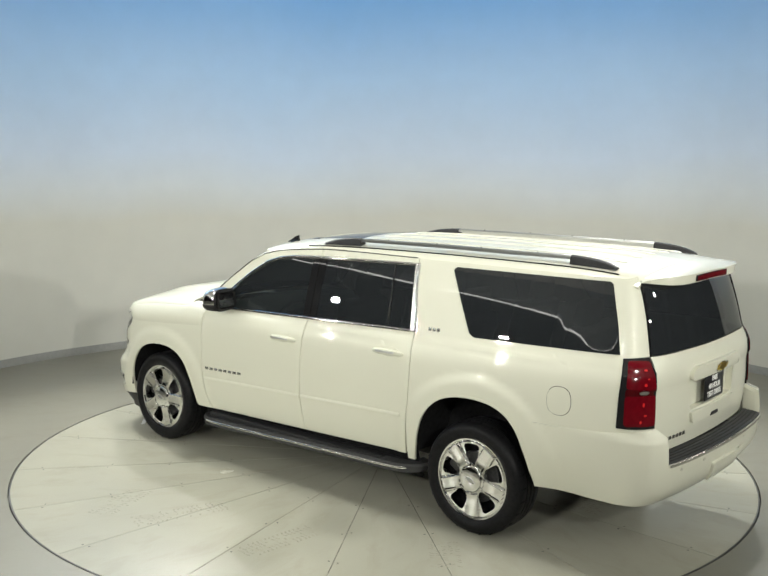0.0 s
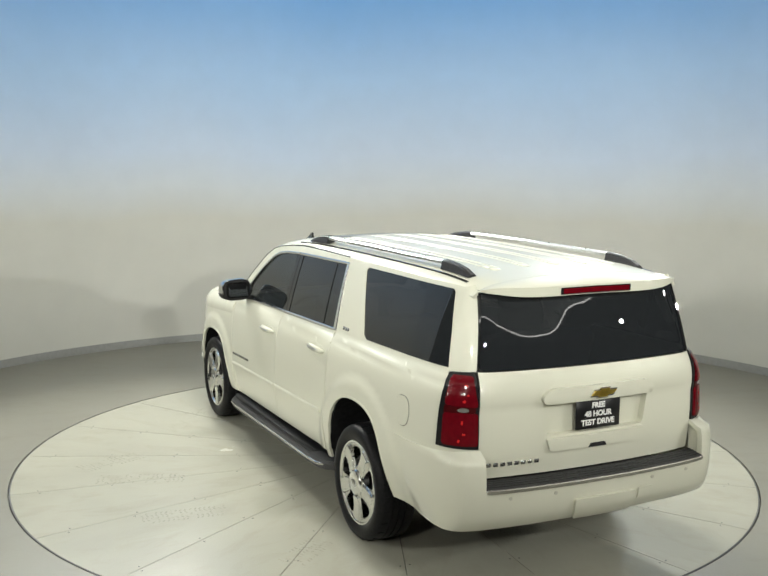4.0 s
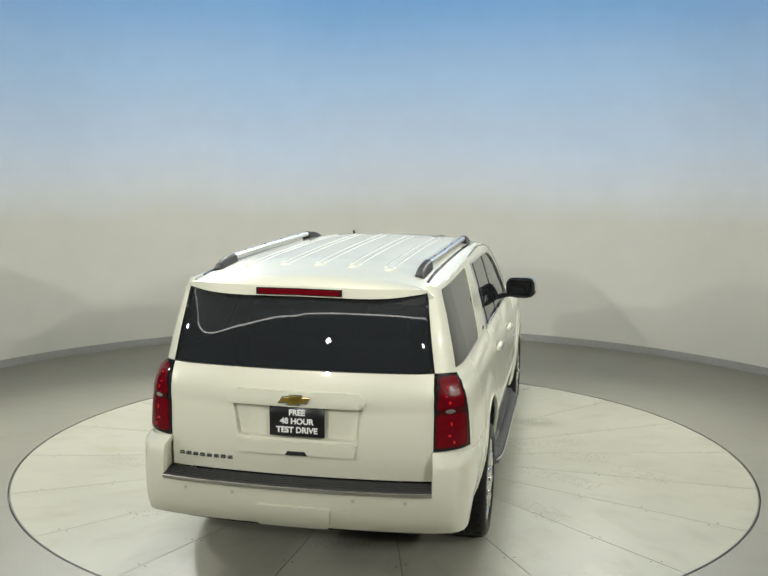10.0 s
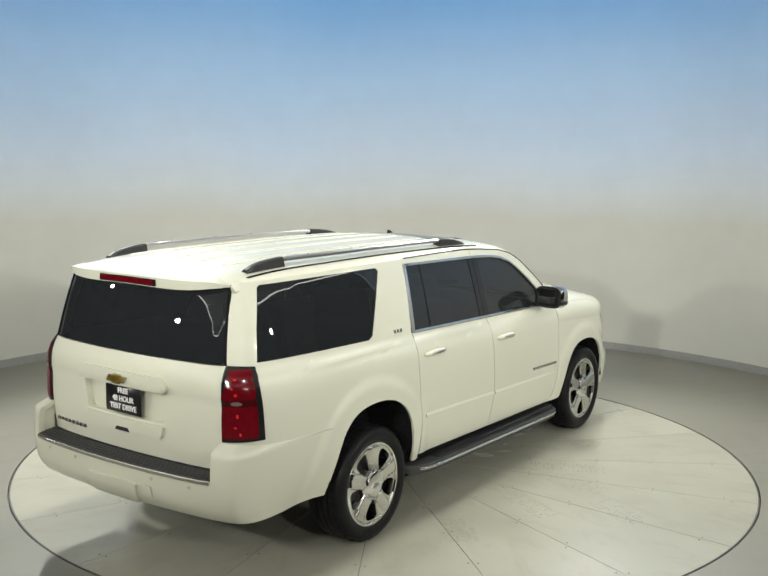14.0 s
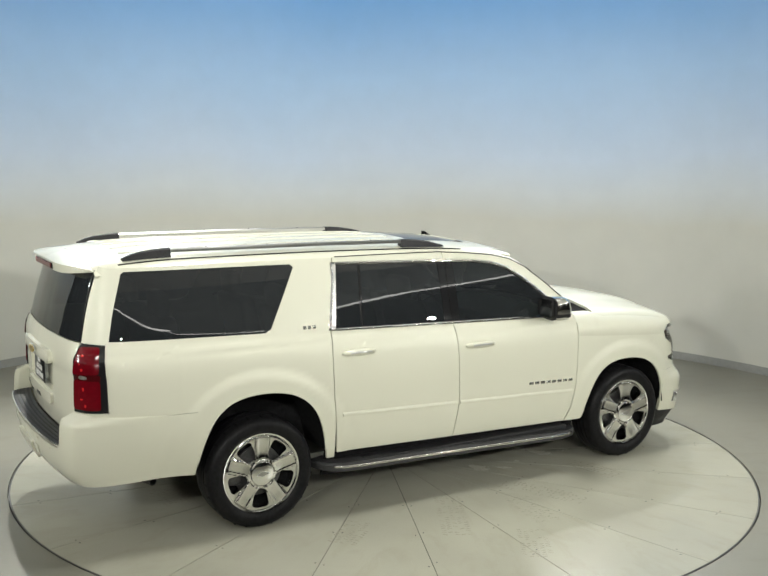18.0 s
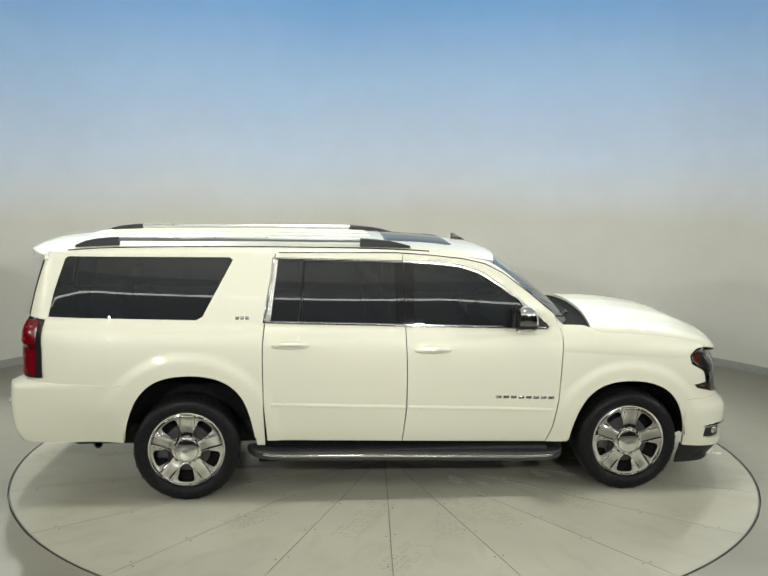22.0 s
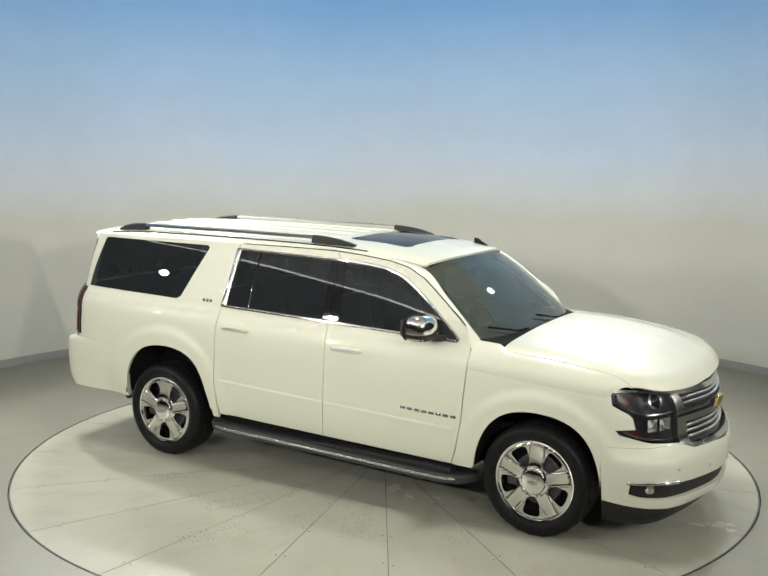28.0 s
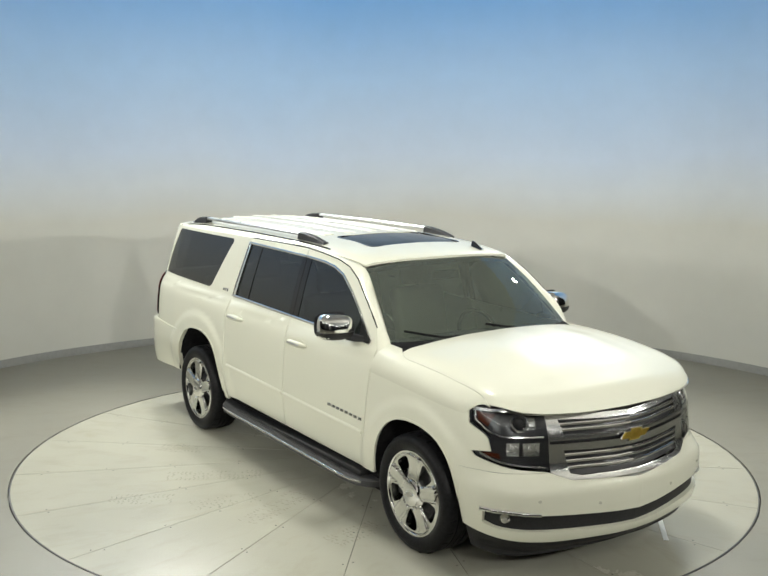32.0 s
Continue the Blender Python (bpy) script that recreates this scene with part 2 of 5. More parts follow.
def sheet(outlines, f, step, holes=(), thick=0.0, flip=False):
    """A mesh over convex outlines in (u, v), less convex holes, bent by f(u, v) and turned in at its edges by thick."""
    if not isinstance(outlines[0][0], (tuple, list)):
        outlines = [outlines]
    outlines = [q for p in outlines for q in convex_parts(p)]
    holes = [q for h in holes for q in convex_parts(h)]
    boxes = [(min(p[0] for p in h), max(p[0] for p in h), min(p[1] for p in h), max(p[1] for p in h)) for h in holes]
    pieces = []
    du, dv = step if isinstance(step, tuple) else (step, step)
    every = [q for p in outlines for q in p]
    u0, u1 = min(p[0] for p in every), max(p[0] for p in every)
    v0, v1 = min(p[1] for p in every), max(p[1] for p in every)
    us = np.linspace(u0, u1, max(1, math.ceil((u1 - u0) / du - 1e-6)) + 1)
    vs = np.linspace(v0, v1, max(1, math.ceil((v1 - v0) / dv - 1e-6)) + 1)
    for outline in outlines:
        pu0, pu1 = min(p[0] for p in outline), max(p[0] for p in outline)
        pv0, pv1 = min(p[1] for p in outline), max(p[1] for p in outline)
        for i in range(len(us) - 1):
            if us[i] > pu1 or us[i + 1] < pu0:
                continue
            for j in range(len(vs) - 1):
                if vs[j] > pv1 or vs[j + 1] < pv0:
                    continue
                cell = [(us[i], vs[j]), (us[i + 1], vs[j]), (us[i + 1], vs[j + 1]), (us[i], vs[j + 1])]
                for k in range(len(outline)):
                    cell = cut(cell, outline[k - 1], outline[k])
                    if not cell:
                        break
                if not cell:
                    continue
                parts = [cell]
                for h, bx in zip(holes, boxes):
                    nxt = []
                    for p in parts:
                        if max(q[0] for q in p) < bx[0] or min(q[0] for q in p) > bx[1] or max(q[1] for q in p) < bx[2] or min(q[1] for q in p) > bx[3]:
                            nxt.append(p)
                        else:
                            nxt += minus(p, h)
                    parts = nxt
                pieces += parts
    index, pts, faces = {}, [], []
    for p in pieces:
        face = []
        for q in p:
            key = (round(q[0] * 2e4), round(q[1] * 2e4))
            if key not in index:
                index[key] = len(pts)
                pts.append(q)
            if index[key] not in face:
                face.append(index[key])
        if len(face) > 2:
            faces.append(face)
    uv = np.array(pts)
    e = 1e-3
    place = f(uv[:, 0], uv[:, 1])
    fu = f(uv[:, 0] + e, uv[:, 1]) - f(uv[:, 0] - e, uv[:, 1])
    fv = f(uv[:, 0], uv[:, 1] + e) - f(uv[:, 0], uv[:, 1] - e)
    nrm = np.cross(fu, fv)
    nrm /= np.maximum(np.linalg.norm(nrm, axis=1), 1e-12)[:, None]
    if flip:
        nrm = -nrm
        faces = [q[::-1] for q in faces]
    verts, norms = [tuple(q) for q in place], [tuple(q) for q in nrm]
    if thick:
        used = {}
        for q in faces:
            for i in range(len(q)):
                used[(q[i - 1], q[i])] = 1
        for a, b in list(used):
            if (b, a) not in used:
                pa, pb, na, nb = place[a], place[b], nrm[a], nrm[b]
                out = np.cross(pb - pa, na)
                out /= max(np.linalg.norm(out), 1e-12)
                k = len(verts)
                verts += [tuple(pa), tuple(pb), tuple(pb - nb * thick), tuple(pa - na * thick)]
                norms += [tuple(out)] * 4
                faces.append([k + 1, k, k + 3, k + 2])
    me = bpy.data.meshes.new("sheet")
    me.from_pydata(verts, [], faces)
    me.polygons.foreach_set("use_smooth", [True] * len(me.polygons))
    me.normals_split_custom_set_from_vertices(norms)
    return me


def joined(*meshes):
    """Several meshes as one, normals kept."""
    verts, faces, norms = [], [], []
    for me in meshes:
        k = len(verts)
        verts += [v.co[:] for v in me.vertices]
        loops = me.corner_normals
        for p in me.polygons:
            faces.append([k + i for i in p.vertices])
            norms += [loops[i].vector[:] for i in p.loop_indices]
    out = bpy.data.meshes.new("joined")
    out.from_pydata(verts, [], faces)
    out.polygons.foreach_set("use_smooth", [True] * len(out.polygons))
    out.normals_split_custom_set(norms)
    return out


def sweep(path, section, up=(0, 0, 1), closed=False, sharp=True, ends=True):
    """A bar: the section (across, up) carried along the path."""
    path = [Vector(p) for p in path]
    n, m = len(path), len(section)
    bm = bmesh.new()
    rings = []
    for i, p in enumerate(path):
        a = path[(i - 1) % n] if closed or i else p
        b = path[(i + 1) % n] if closed or i < n - 1 else p
        t = (b - a).normalized()
        side = t.cross(Vector(up)).normalized()
        top = side.cross(t)
        rings.append([bm.verts.new(p + side * s[0] + top * s[1]) for s in section])
    for i in range(n if closed else n - 1):
        r, q = rings[i], rings[(i + 1) % n]
        for j in range(m):
            f = bm.faces.new((r[j - 1], r[j], q[j], q[j - 1]))
            f.smooth = True
    if ends and not closed:
        bm.faces.new(rings[0])
        bm.faces.new(rings[-1][::-1])
    bmesh.ops.recalc_face_normals(bm, faces=bm.faces)
    if sharp:
        for e in bm.edges:
            if len(e.link_faces) == 2 and e.calc_face_angle(0) > radians(38):
                e.smooth = False
    return bm


def box(sx, sy, sz, at=(0, 0, 0), bevel=0.0, seg=2, m=None):
    bm = bmesh.new()
    bmesh.ops.create_cube(bm, size=1.0, matrix=Matrix.Translation(at) @ Matrix.Diagonal((sx, sy, sz, 1)))
    if bevel:
        bmesh.ops.bevel(bm, geom=bm.edges[:], offset=bevel, segments=seg, affect="EDGES", profile=0.5)
        for f in bm.faces:
            f.smooth = True
    if m is not None:
        bm.transform(m)
    return bm


def revolve(profile, steps=48, axis="y"):
    """A turned form: (radius, height) pairs round the axis."""
    bm = bmesh.new()
    rings = []
    for k in range(steps):
        a = 2 * math.pi * k / steps
        c, s = math.cos(a), math.sin(a)
        rings.append([bm.verts.new((r * c, h, r * s) if axis == "y" else (r * c, r * s, h)) for r, h in profile])
    for k in range(steps):
        r, q = rings[k - 1], rings[k]
        for j in range(1, len(profile)):
            if profile[j - 1][0] < 1e-6 and profile[j][0] < 1e-6:
                continue
            f = bm.faces.new((r[j - 1], r[j], q[j], q[j - 1]))
            f.smooth = True
    bmesh.ops.remove_doubles(bm, verts=bm.verts, dist=1e-6)
    bmesh.ops.recalc_face_normals(bm, faces=bm.faces)
    for e in bm.edges:
        if len(e.link_faces) == 2 and e.calc_face_angle(0) > radians(35):
            e.smooth = False
    return bm


def merged(*bms):
    out = bmesh.new()
    for b in bms:
        me = bpy.data.meshes.new("piece")
        b.to_mesh(me)
        out.from_mesh(me)
        b.free()
        bpy.data.meshes.remove(me)
    return out


def part(name, form, material, parent=None, label="", m=None):
    """One mesh object under its thing, from a bmesh or a mesh."""
    if isinstance(form, bmesh.types.BMesh):
        me = bpy.data.meshes.new(name)
        form.to_mesh(me)
        form.free()
    else:
        me = form
        me.name = name
    if material and not me.materials:
        me.materials.append(material)
    ob = new(name, me)
    ob.parent = parent
    if m is not None:
        ob.matrix_basis = m
    if label:
        tagged(ob, label)
    return ob


def ring_poly(cx, cy, rx, ry, n=24, power=2.0):
    out = []
    for k in range(n):
        a = 2 * math.pi * k / n
        c, s = math.cos(a), math.sin(a)
        out.append((cx + rx * math.copysign(abs(c) ** (2 / power), c), cy + ry * math.copysign(abs(s) ** (2 / power), s)))
    return out


def rounded(poly, r, n=4):
    """A convex polygon with its corners rounded."""
    out, k = [], len(poly)
    for i in range(k):
        p, a, b = Vector(poly[i]), Vector(poly[i - 1]), Vector(poly[(i + 1) % k])
        ra = min(r, (a - p).length * 0.45)
        rb = min(r, (b - p).length * 0.45)
        s, e = p + (a - p).normalized() * ra, p + (b - p).normalized() * rb
        for j in range(n + 1):
            t = j / n
            out.append(tuple(s * (1 - t) ** 2 + p * 2 * t * (1 - t) + e * t * t))
    return out


def text(words, size, extrude=0.002):
    """A line of the built-in font as a bmesh in its xy plane, centred."""
    cu = bpy.data.curves.new("words", "FONT")
    cu.body, cu.size, cu.extrude, cu.align_x, cu.align_y = words, size, extrude, "CENTER", "CENTER"
    cu.offset = size * 0.036
    ob = bpy.data.objects.new("words", cu)
    scene.collection.objects.link(ob)
    me = bpy.data.meshes.new_from_object(ob.evaluated_get(bpy.context.evaluated_depsgraph_get()))
    bpy.data.objects.remove(ob)
    bm = bmesh.new()
    bm.from_mesh(me)
    bpy.data.meshes.remove(me)
    return bm


def islands(bm):
    """The separate pieces of a bmesh, each as its own."""
    bm.verts.index_update()
    left, out = set(bm.faces), []
    while left:
        todo, group = [left.pop()], []
        while todo:
            face = todo.pop()
            group.append(face)
            for v in face.verts:
                for q in v.link_faces:
                    if q in left:
                        left.remove(q)
                        todo.append(q)
        piece, made = bmesh.new(), {}
        for face in group:
            for v in face.verts:
                if v.index not in made:
                    made[v.index] = piece.verts.new(v.co)
            piece.faces.new([made[v.index] for v in face.verts])
        out.append(piece)
    bm.free()
    return out


# ---------- the studio ----------
WALL_R, TABLE_R = 5.4, 2.98


def arc(r, a0, a1, n, z=0.0):
    return [(r * math.cos(radians(a0 + (a1 - a0) * k / n)), r * math.sin(radians(a0 + (a1 - a0) * k / n)), z) for k in range(n + 1)]


def studio():
    # floor: one sheet with a round pit for the turntable
    bm = bmesh.new()
    inner = [bm.verts.new(p) for p in arc(TABLE_R + 0.008, 0, 360, 192)[:-1]]
    low = [bm.verts.new((v.co.x, v.co.y, -0.05)) for v in inner]
    outer = [bm.verts.new((14 * math.cos(2 * math.pi * k / 192), 14 * math.sin(2 * math.pi * k / 192), 0)) for k in range(192)]
    for k in range(192):
        bm.faces.new((inner[k - 1], inner[k], outer[k], outer[k - 1]))
        bm.faces.new((low[k - 1], low[k], inner[k], inner[k - 1]))
    bm.faces.new(low)
    bmesh.ops.recalc_face_normals(bm, faces=bm.faces)
    tagged(part("floor", bm, FLOOR), "grey painted showroom floor round the turntable", kind="structure")
    # ring wall, open towards the camera
    sec = [(0, 0), (0.12, 0), (0.12, 5.9), (0, 5.9)]
    tagged(part("wall_ring", sweep(arc(WALL_R, 6, 174, 72), sec), WALL),
           "curved warm grey wall, an added sky-blue fade above", kind="structure")
    cove = [(-0.014, 0.0), (-0.011, 0.012), (-0.008, 0.085), (-0.004, 0.092), (-0.002, 0.092), (-0.002, 0.0)]
    tagged(part("baseboard", sweep(arc(WALL_R, 6, 174, 72), cove), BASE), "grey cove base along the curved wall", kind="structure")
    # black drapes on the camera's side, hung from a pale rail, in a grey hall
    path = []
    for k in range(181):
        a = radians(-204 + 228 * k / 180)
        r = 10.2 + 0.06 * math.sin(k * 1.9) + 0.03 * math.sin(k * 0.7)
        path.append((r * math.cos(a), r * math.sin(a), 0))
    bm = bmesh.new()
    lo = [bm.verts.new(p) for p in path]
    drop = spline([(-204, 5.0), (-160, 5.1), (-150, 4.85), (-142, 4.45), (-133, 3.7), (-131.5, 3.7), (-120, 4.55), (-107, 5.12), (-90, 5.25), (-73, 5.2), (-66, 4.95), (-57, 4.45), (-46.5, 3.7), (-45, 3.7), (-37, 4.6), (-26, 4.8), (24, 5.0)])
    hi = [bm.verts.new((p[0], p[1], float(drop(-204 + 228 * k / 180)))) for k, p in enumerate(path)]
    for k in range(1, len(lo)):
        bm.faces.new((lo[k - 1], lo[k], hi[k], hi[k - 1])).smooth = True
    rail = [(10.06 * math.cos(a), 10.06 * math.sin(a), float(drop(math.degrees(a)))) for a in np.radians(np.linspace(-204, 24, 121))]
    tagged(part("wall_drape", bm, DRAPE), "black drapes hung behind the camera", kind="structure")
    tagged(part("trim_rail", sweep(rail, [(0.028 * math.cos(q), 0.033 * math.sin(q)) for q in (0, 1.57, 3.14, 4.71)], sharp=False), PIPE), "glowing white rope light along the top of the drapes", kind="structure")
    bm = bmesh.new()
    rim = arc(14, 0, 360, 64)[:-1]
    lo, hi = [bm.verts.new(p) for p in rim], [bm.verts.new((p[0], p[1], 8.0)) for p in rim]
    for k in range(64):
        bm.faces.new((lo[k - 1], lo[k], hi[k], hi[k - 1]))
    tagged(part("wall_hall", bm, HALL), "grey hall wall behind the drapes", kind="structure")
    bm = bmesh.new()
    bm.faces.new([bm.verts.new((p[0], p[1], 8.0)) for p in rim])
    tagged(part("ceiling", bm, CEIL), "grey hall ceiling over the turntable", kind="structure")


def turntable():
    """Twenty wedge panels on a round deck, with screws along the joints."""
    table = new("turntable")
    tagged(table, "round grey turntable with radial panel joints in the floor", "turntable")
    part("deck", revolve([(0, -0.045), (TABLE_R, -0.045), (TABLE_R, -0.006), (0, -0.006)], 96, "z"), STEEL, table)
    part("rim", sweep(arc(TABLE_R - 0.006, 0, 360, 120)[:-1], [(-0.004, -0.02), (0.004, -0.02), (0.004, 0.0005), (-0.004, 0.0005)], closed=True), STEEL, table,
         "thin dark steel edge ring")
    gap = 0.0022
    a = radians(18)
    bm = bmesh.new()
    inner = [(0.05, gap), (0.05 * math.cos(a) + gap * 0.3, 0.05 * math.sin(a) - gap)]
    out = [((TABLE_R - 0.012) * math.cos(a * k / 6), (TABLE_R - 0.014) * math.sin(a * k / 6)) for k in range(7)]
    out[0] = (out[0][0], gap)
    out[-1] = (out[-1][0] + gap * math.sin(a), out[-1][1] - gap * math.cos(a))
    outline = [inner[0]] + out + [inner[1]]
    top = [bm.verts.new((x, y, 0)) for x, y in outline]
    low = [bm.verts.new((x, y, -0.03)) for x, y in outline]
    bm.faces.new(top)
    for k in range(len(top)):
        bm.faces.new((top[k - 1], low[k - 1], low[k], top[k]))
    bmesh.ops.recalc_face_normals(bm, faces=bm.faces)
    me = bpy.data.meshes.new("panel")
    bm.to_mesh(me)
    bm.free()
    for k in range(20):
        ob = new("panel", me)
        ob.parent = table
        ob.matrix_basis = pose(0, 0, 0, 0, 0, 13.5 + 18 * k)
    me.materials.append(TABLE)
    screw = revolve([(0, 0.0012), (0.006, 0.0012), (0.0075, -0.002)], 8, "z")
    sm = bpy.data.meshes.new("screw")
    screw.to_mesh(sm)
    screw.free()
    sm.materials.append(SCREW)
    for k in range(20):
        for r in (1.25, 1.75, 2.25, 2.75):
            for s in (-1, 1):
                ob = new("screw", sm)
                ob.parent = table
                b = radians(13.5 + 18 * k)
                rr = r + random.uniform(-0.04, 0.04)
                ob.matrix_basis = pose(rr * math.cos(b) - s * 0.03 * math.sin(b), rr * math.sin(b) + s * 0.03 * math.cos(b), 0)
    strip = box(0.405, 0.034, 0.0012, (0, 0, 0.0008))
    part("tape_strip", strip, WHITE_INK, table, "white tape stuck on the deck", pose(2.405, 0.66, 0, 0, 0, -44))
    # tread prints left by tyres across the panels
    for k, (x, y, turn, n) in enumerate(((-0.45, -1.75, 62, 22), (0.25, -1.85, 80, 15), (0.75, -1.65, 118, 20), (-1.2, -1.5, 40, 12), (1.35, -1.35, 100, 14), (0.1, 1.7, 70, 20),
                                         (0.8, 1.9, 110, 16), (-0.7, 1.6, 84, 18), (-1.5, 1.2, 130, 12), (1.7, 0.7, 55, 14), (-1.9, -0.3, 95, 12), (-0.2, -2.3, 58, 14))):
        mark = bmesh.new()
        for i in range(n):
            for j in range(5):
                if random.random() < 0.35:
                    continue
                lean = 24 if j % 2 else -24
                m = pose(0.034 * i + random.uniform(-0.004, 0.004), 0.042 * (j - 2), 0.0007, 0, 0, lean + random.uniform(-6, 6))
                bmesh.ops.create_grid(mark, x_segments=1, y_segments=1, size=0.5, matrix=m @ Matrix.Diagonal((0.013, 0.034, 1, 1)))
        tagged(part("tyre_mark", mark, MARK, table, "faint grey tread print", pose(x, y, 0.0004 * (k % 2), 0, 0, turn)), kind="stuff")
    return table


# ---------- the car: x forward, y to its left, z up ----------
def arc_curve(points):
    p = np.array(points)
    s = np.concatenate([[0], np.cumsum(np.linalg.norm(np.diff(p, axis=0), axis=1))])
    return spline(list(zip(s, p[:, 0]))), spline(list(zip(s, p[:, 1]))), s[-1]


XF, XR = 1.85, -2.10
FX, FY, FLEN = arc_curve([(1.85, 0.985), (2.05, 0.978), (2.22, 0.955), (2.34, 0.91), (2.43, 0.85), (2.50, 0.76), (2.555, 0.64), (2.60, 0.5), (2.652, 0.28), (2.676, 0.13), (2.682, 0.0)])
RX, RY, RLEN = arc_curve([(-2.10, 0.985), (-2.35, 0.975), (-2.50, 0.958), (-2.60, 0.925), (-2.665, 0.865), (-2.70, 0.80), (-2.725, 0.70), (-2.753, 0.45), (-2.768, 0.18), (-2.771, 0.0)])
U_FRONT, U_REAR = XF + FLEN, XR - RLEN


def outline(u):
    u = np.asarray(u, float)
    x = np.where(u > XF, FX(u - XF), np.where(u < XR, RX(XR - u), u))
    y = np.where(u > XF, FY(u - XF), np.where(u < XR, RY(XR - u), 0.985))
    return x, y


BX, BY, BLEN = arc_curve([(-2.10, 0.985), (-2.35, 0.980), (-2.53, 0.962), (-2.615, 0.942), (-2.662, 0.908), (-2.686, 0.862), (-2.706, 0.80), (-2.725, 0.70), (-2.753, 0.45), (-2.768, 0.18), (-2.771, 0.0)])


def bumper_outline(u):
    """The rear bumper's outline in plan, with tighter corners than the body above it."""
    u = np.asarray(u, float)
    k = np.clip((XR - u) / RLEN, 0, 1) * BLEN
    return np.where(u < XR, BX(k), u), np.where(u < XR, BY(k), 0.985)


def outward(u, outline=outline):
    x1, y1 = outline(u + 0.01)
    x0, y0 = outline(u - 0.01)
    tx, ty = x1 - x0, y1 - y0
    n = np.hypot(tx, ty)
    return -ty / n, tx / n


def u_at(y, front=True):
    """The place along the outline at which it is y metres from the middle."""
    a, b = (XF, U_FRONT) if front else (XR, U_REAR)
    for _ in range(40):
        c = (a + b) / 2
        if outline(c)[1] > y:
            a = c
        else:
            b = c
    return c


SIDE = spline([(0.20, -0.12), (0.28, -0.088), (0.36, -0.058), (0.45, -0.034), (0.58, -0.011), (0.65, -0.003), (0.72, 0.0), (0.85, -0.003), (0.95, -0.008), (1.05, -0.017), (1.12, -0.027), (1.17, -0.040), (1.195, -0.053),
               (1.212, -0.057), (1.225, -0.062), (1.245, -0.081), (1.262, -0.090), (1.295, -0.0985), (1.40, -0.1265), (1.55, -0.169), (1.64, -0.197), (1.735, -0.229), (1.78, -0.247), (1.82, -0.278), (1.86, -0.34)])
NOSE = spline([(0.20, 0.0), (0.25, 0.05), (0.32, 0.076), (0.42, 0.084), (0.50, 0.093), (0.565, 0.097), (0.605, 0.088), (0.66, 0.042), (0.72, 0.008), (0.80, 0.0), (0.88, -0.004), (0.95, -0.025), (1.02, -0.066), (1.08, -0.12)])
TAIL = spline([(0.60, -0.03), (0.74, -0.018), (0.86, -0.002), (1.0, 0.005), (1.135, 0.004), (1.146, 0.006), (1.156, 0.013), (1.23, 0.013), (1.30, -0.001), (1.345, -0.016), (1.42, -0.034), (1.50, -0.0535), (1.60, -0.0815), (1.70, -0.113), (1.775, -0.139), (1.83, -0.160), (1.86, -0.175)])


def squared(z):
    """The height whose plan outline the tail has at height z: above the belt it keeps the squarer lower plan."""
    z = np.asarray(z, float)
    return np.where(z > 1.345, 1.345 + 0.45 * (z - 1.345), z)


def narrow(z, x=-2.7):
    """How far the upper body is drawn in towards the middle at the rear."""
    return 1 + SIDE(z + 0.025 * x) / 0.985


def tuck(x, z):
    """How far the rear quarters are drawn in towards the ground behind the wheel."""
    return -0.055 * (1 - smooth(z, 0.40, 0.74)) * smooth(-x, 1.90, 2.20)


PLAN_X, PLAN_Y = outline(np.linspace(U_REAR, XR, 160))


def skin(s, extra=0.0, nose=NOSE, tail=TAIL):
    """The body's shell round the outline: f(u, z) on the side s."""
    def f(u, z):
        x, y = outline(u)
        nx, ny = outward(u)
        ny = ny * np.clip(y / 0.12, 0, 1)
        wf = smooth(u, XF + 0.25, XF + 0.80)
        wr = smooth(-u, -XR + 0.30, -XR + 0.66)
        zz = z + 0.025 * np.clip(x, -2.8, 1.3)
        flare = 0.0
        for wx, wz, r0 in ((1.754, 0.36, 0.60), (-1.549, 0.40, 0.655)):
            r = np.hypot(x - wx, z - wz)
            flare = flare + 0.014 * (1 - smooth(r, r0 - 0.03, r0 + 0.06))
        d = (SIDE(zz) + flare + tuck(x, z)) * (1 - wf) + nose(z) * wf
        px, py = x + nx * d, y + ny * d
        qy = y * narrow(z)
        qx = np.interp(qy / narrow(squared(z)), PLAN_Y, PLAN_X) - tail(z)
        return np.stack([px + (qx - px) * wr + nx * extra, s * (py + (qy - py) * wr + ny * extra), z + 0 * u], -1)
    return f


def rear_u(y, z):
    """The place along the rear outline that ends up y metres from the middle at height z."""
    return u_at(y / float(narrow(z)), False)


ROOF_Z = spline([(-2.76, 1.806), (-2.70, 1.832), (-2.60, 1.849), (-2.40, 1.871), (-2.2, 1.885), (-2.0, 1.892), (-1.2, 1.896), (-0.5, 1.890), (0.0, 1.876), (0.3, 1.858), (0.55, 1.829), (0.72, 1.797), (0.85, 1.757)])
ROOF_Y = spline([(0, 0), (0.25, -0.006), (0.45, -0.020), (0.58, -0.036), (0.65, -0.052), (0.70, -0.075), (0.74, -0.108), (0.76, -0.14)])


def roof_f(x, y):
    return np.stack([x, y, ROOF_Z(x) + ROOF_Y(np.abs(y))], -1)


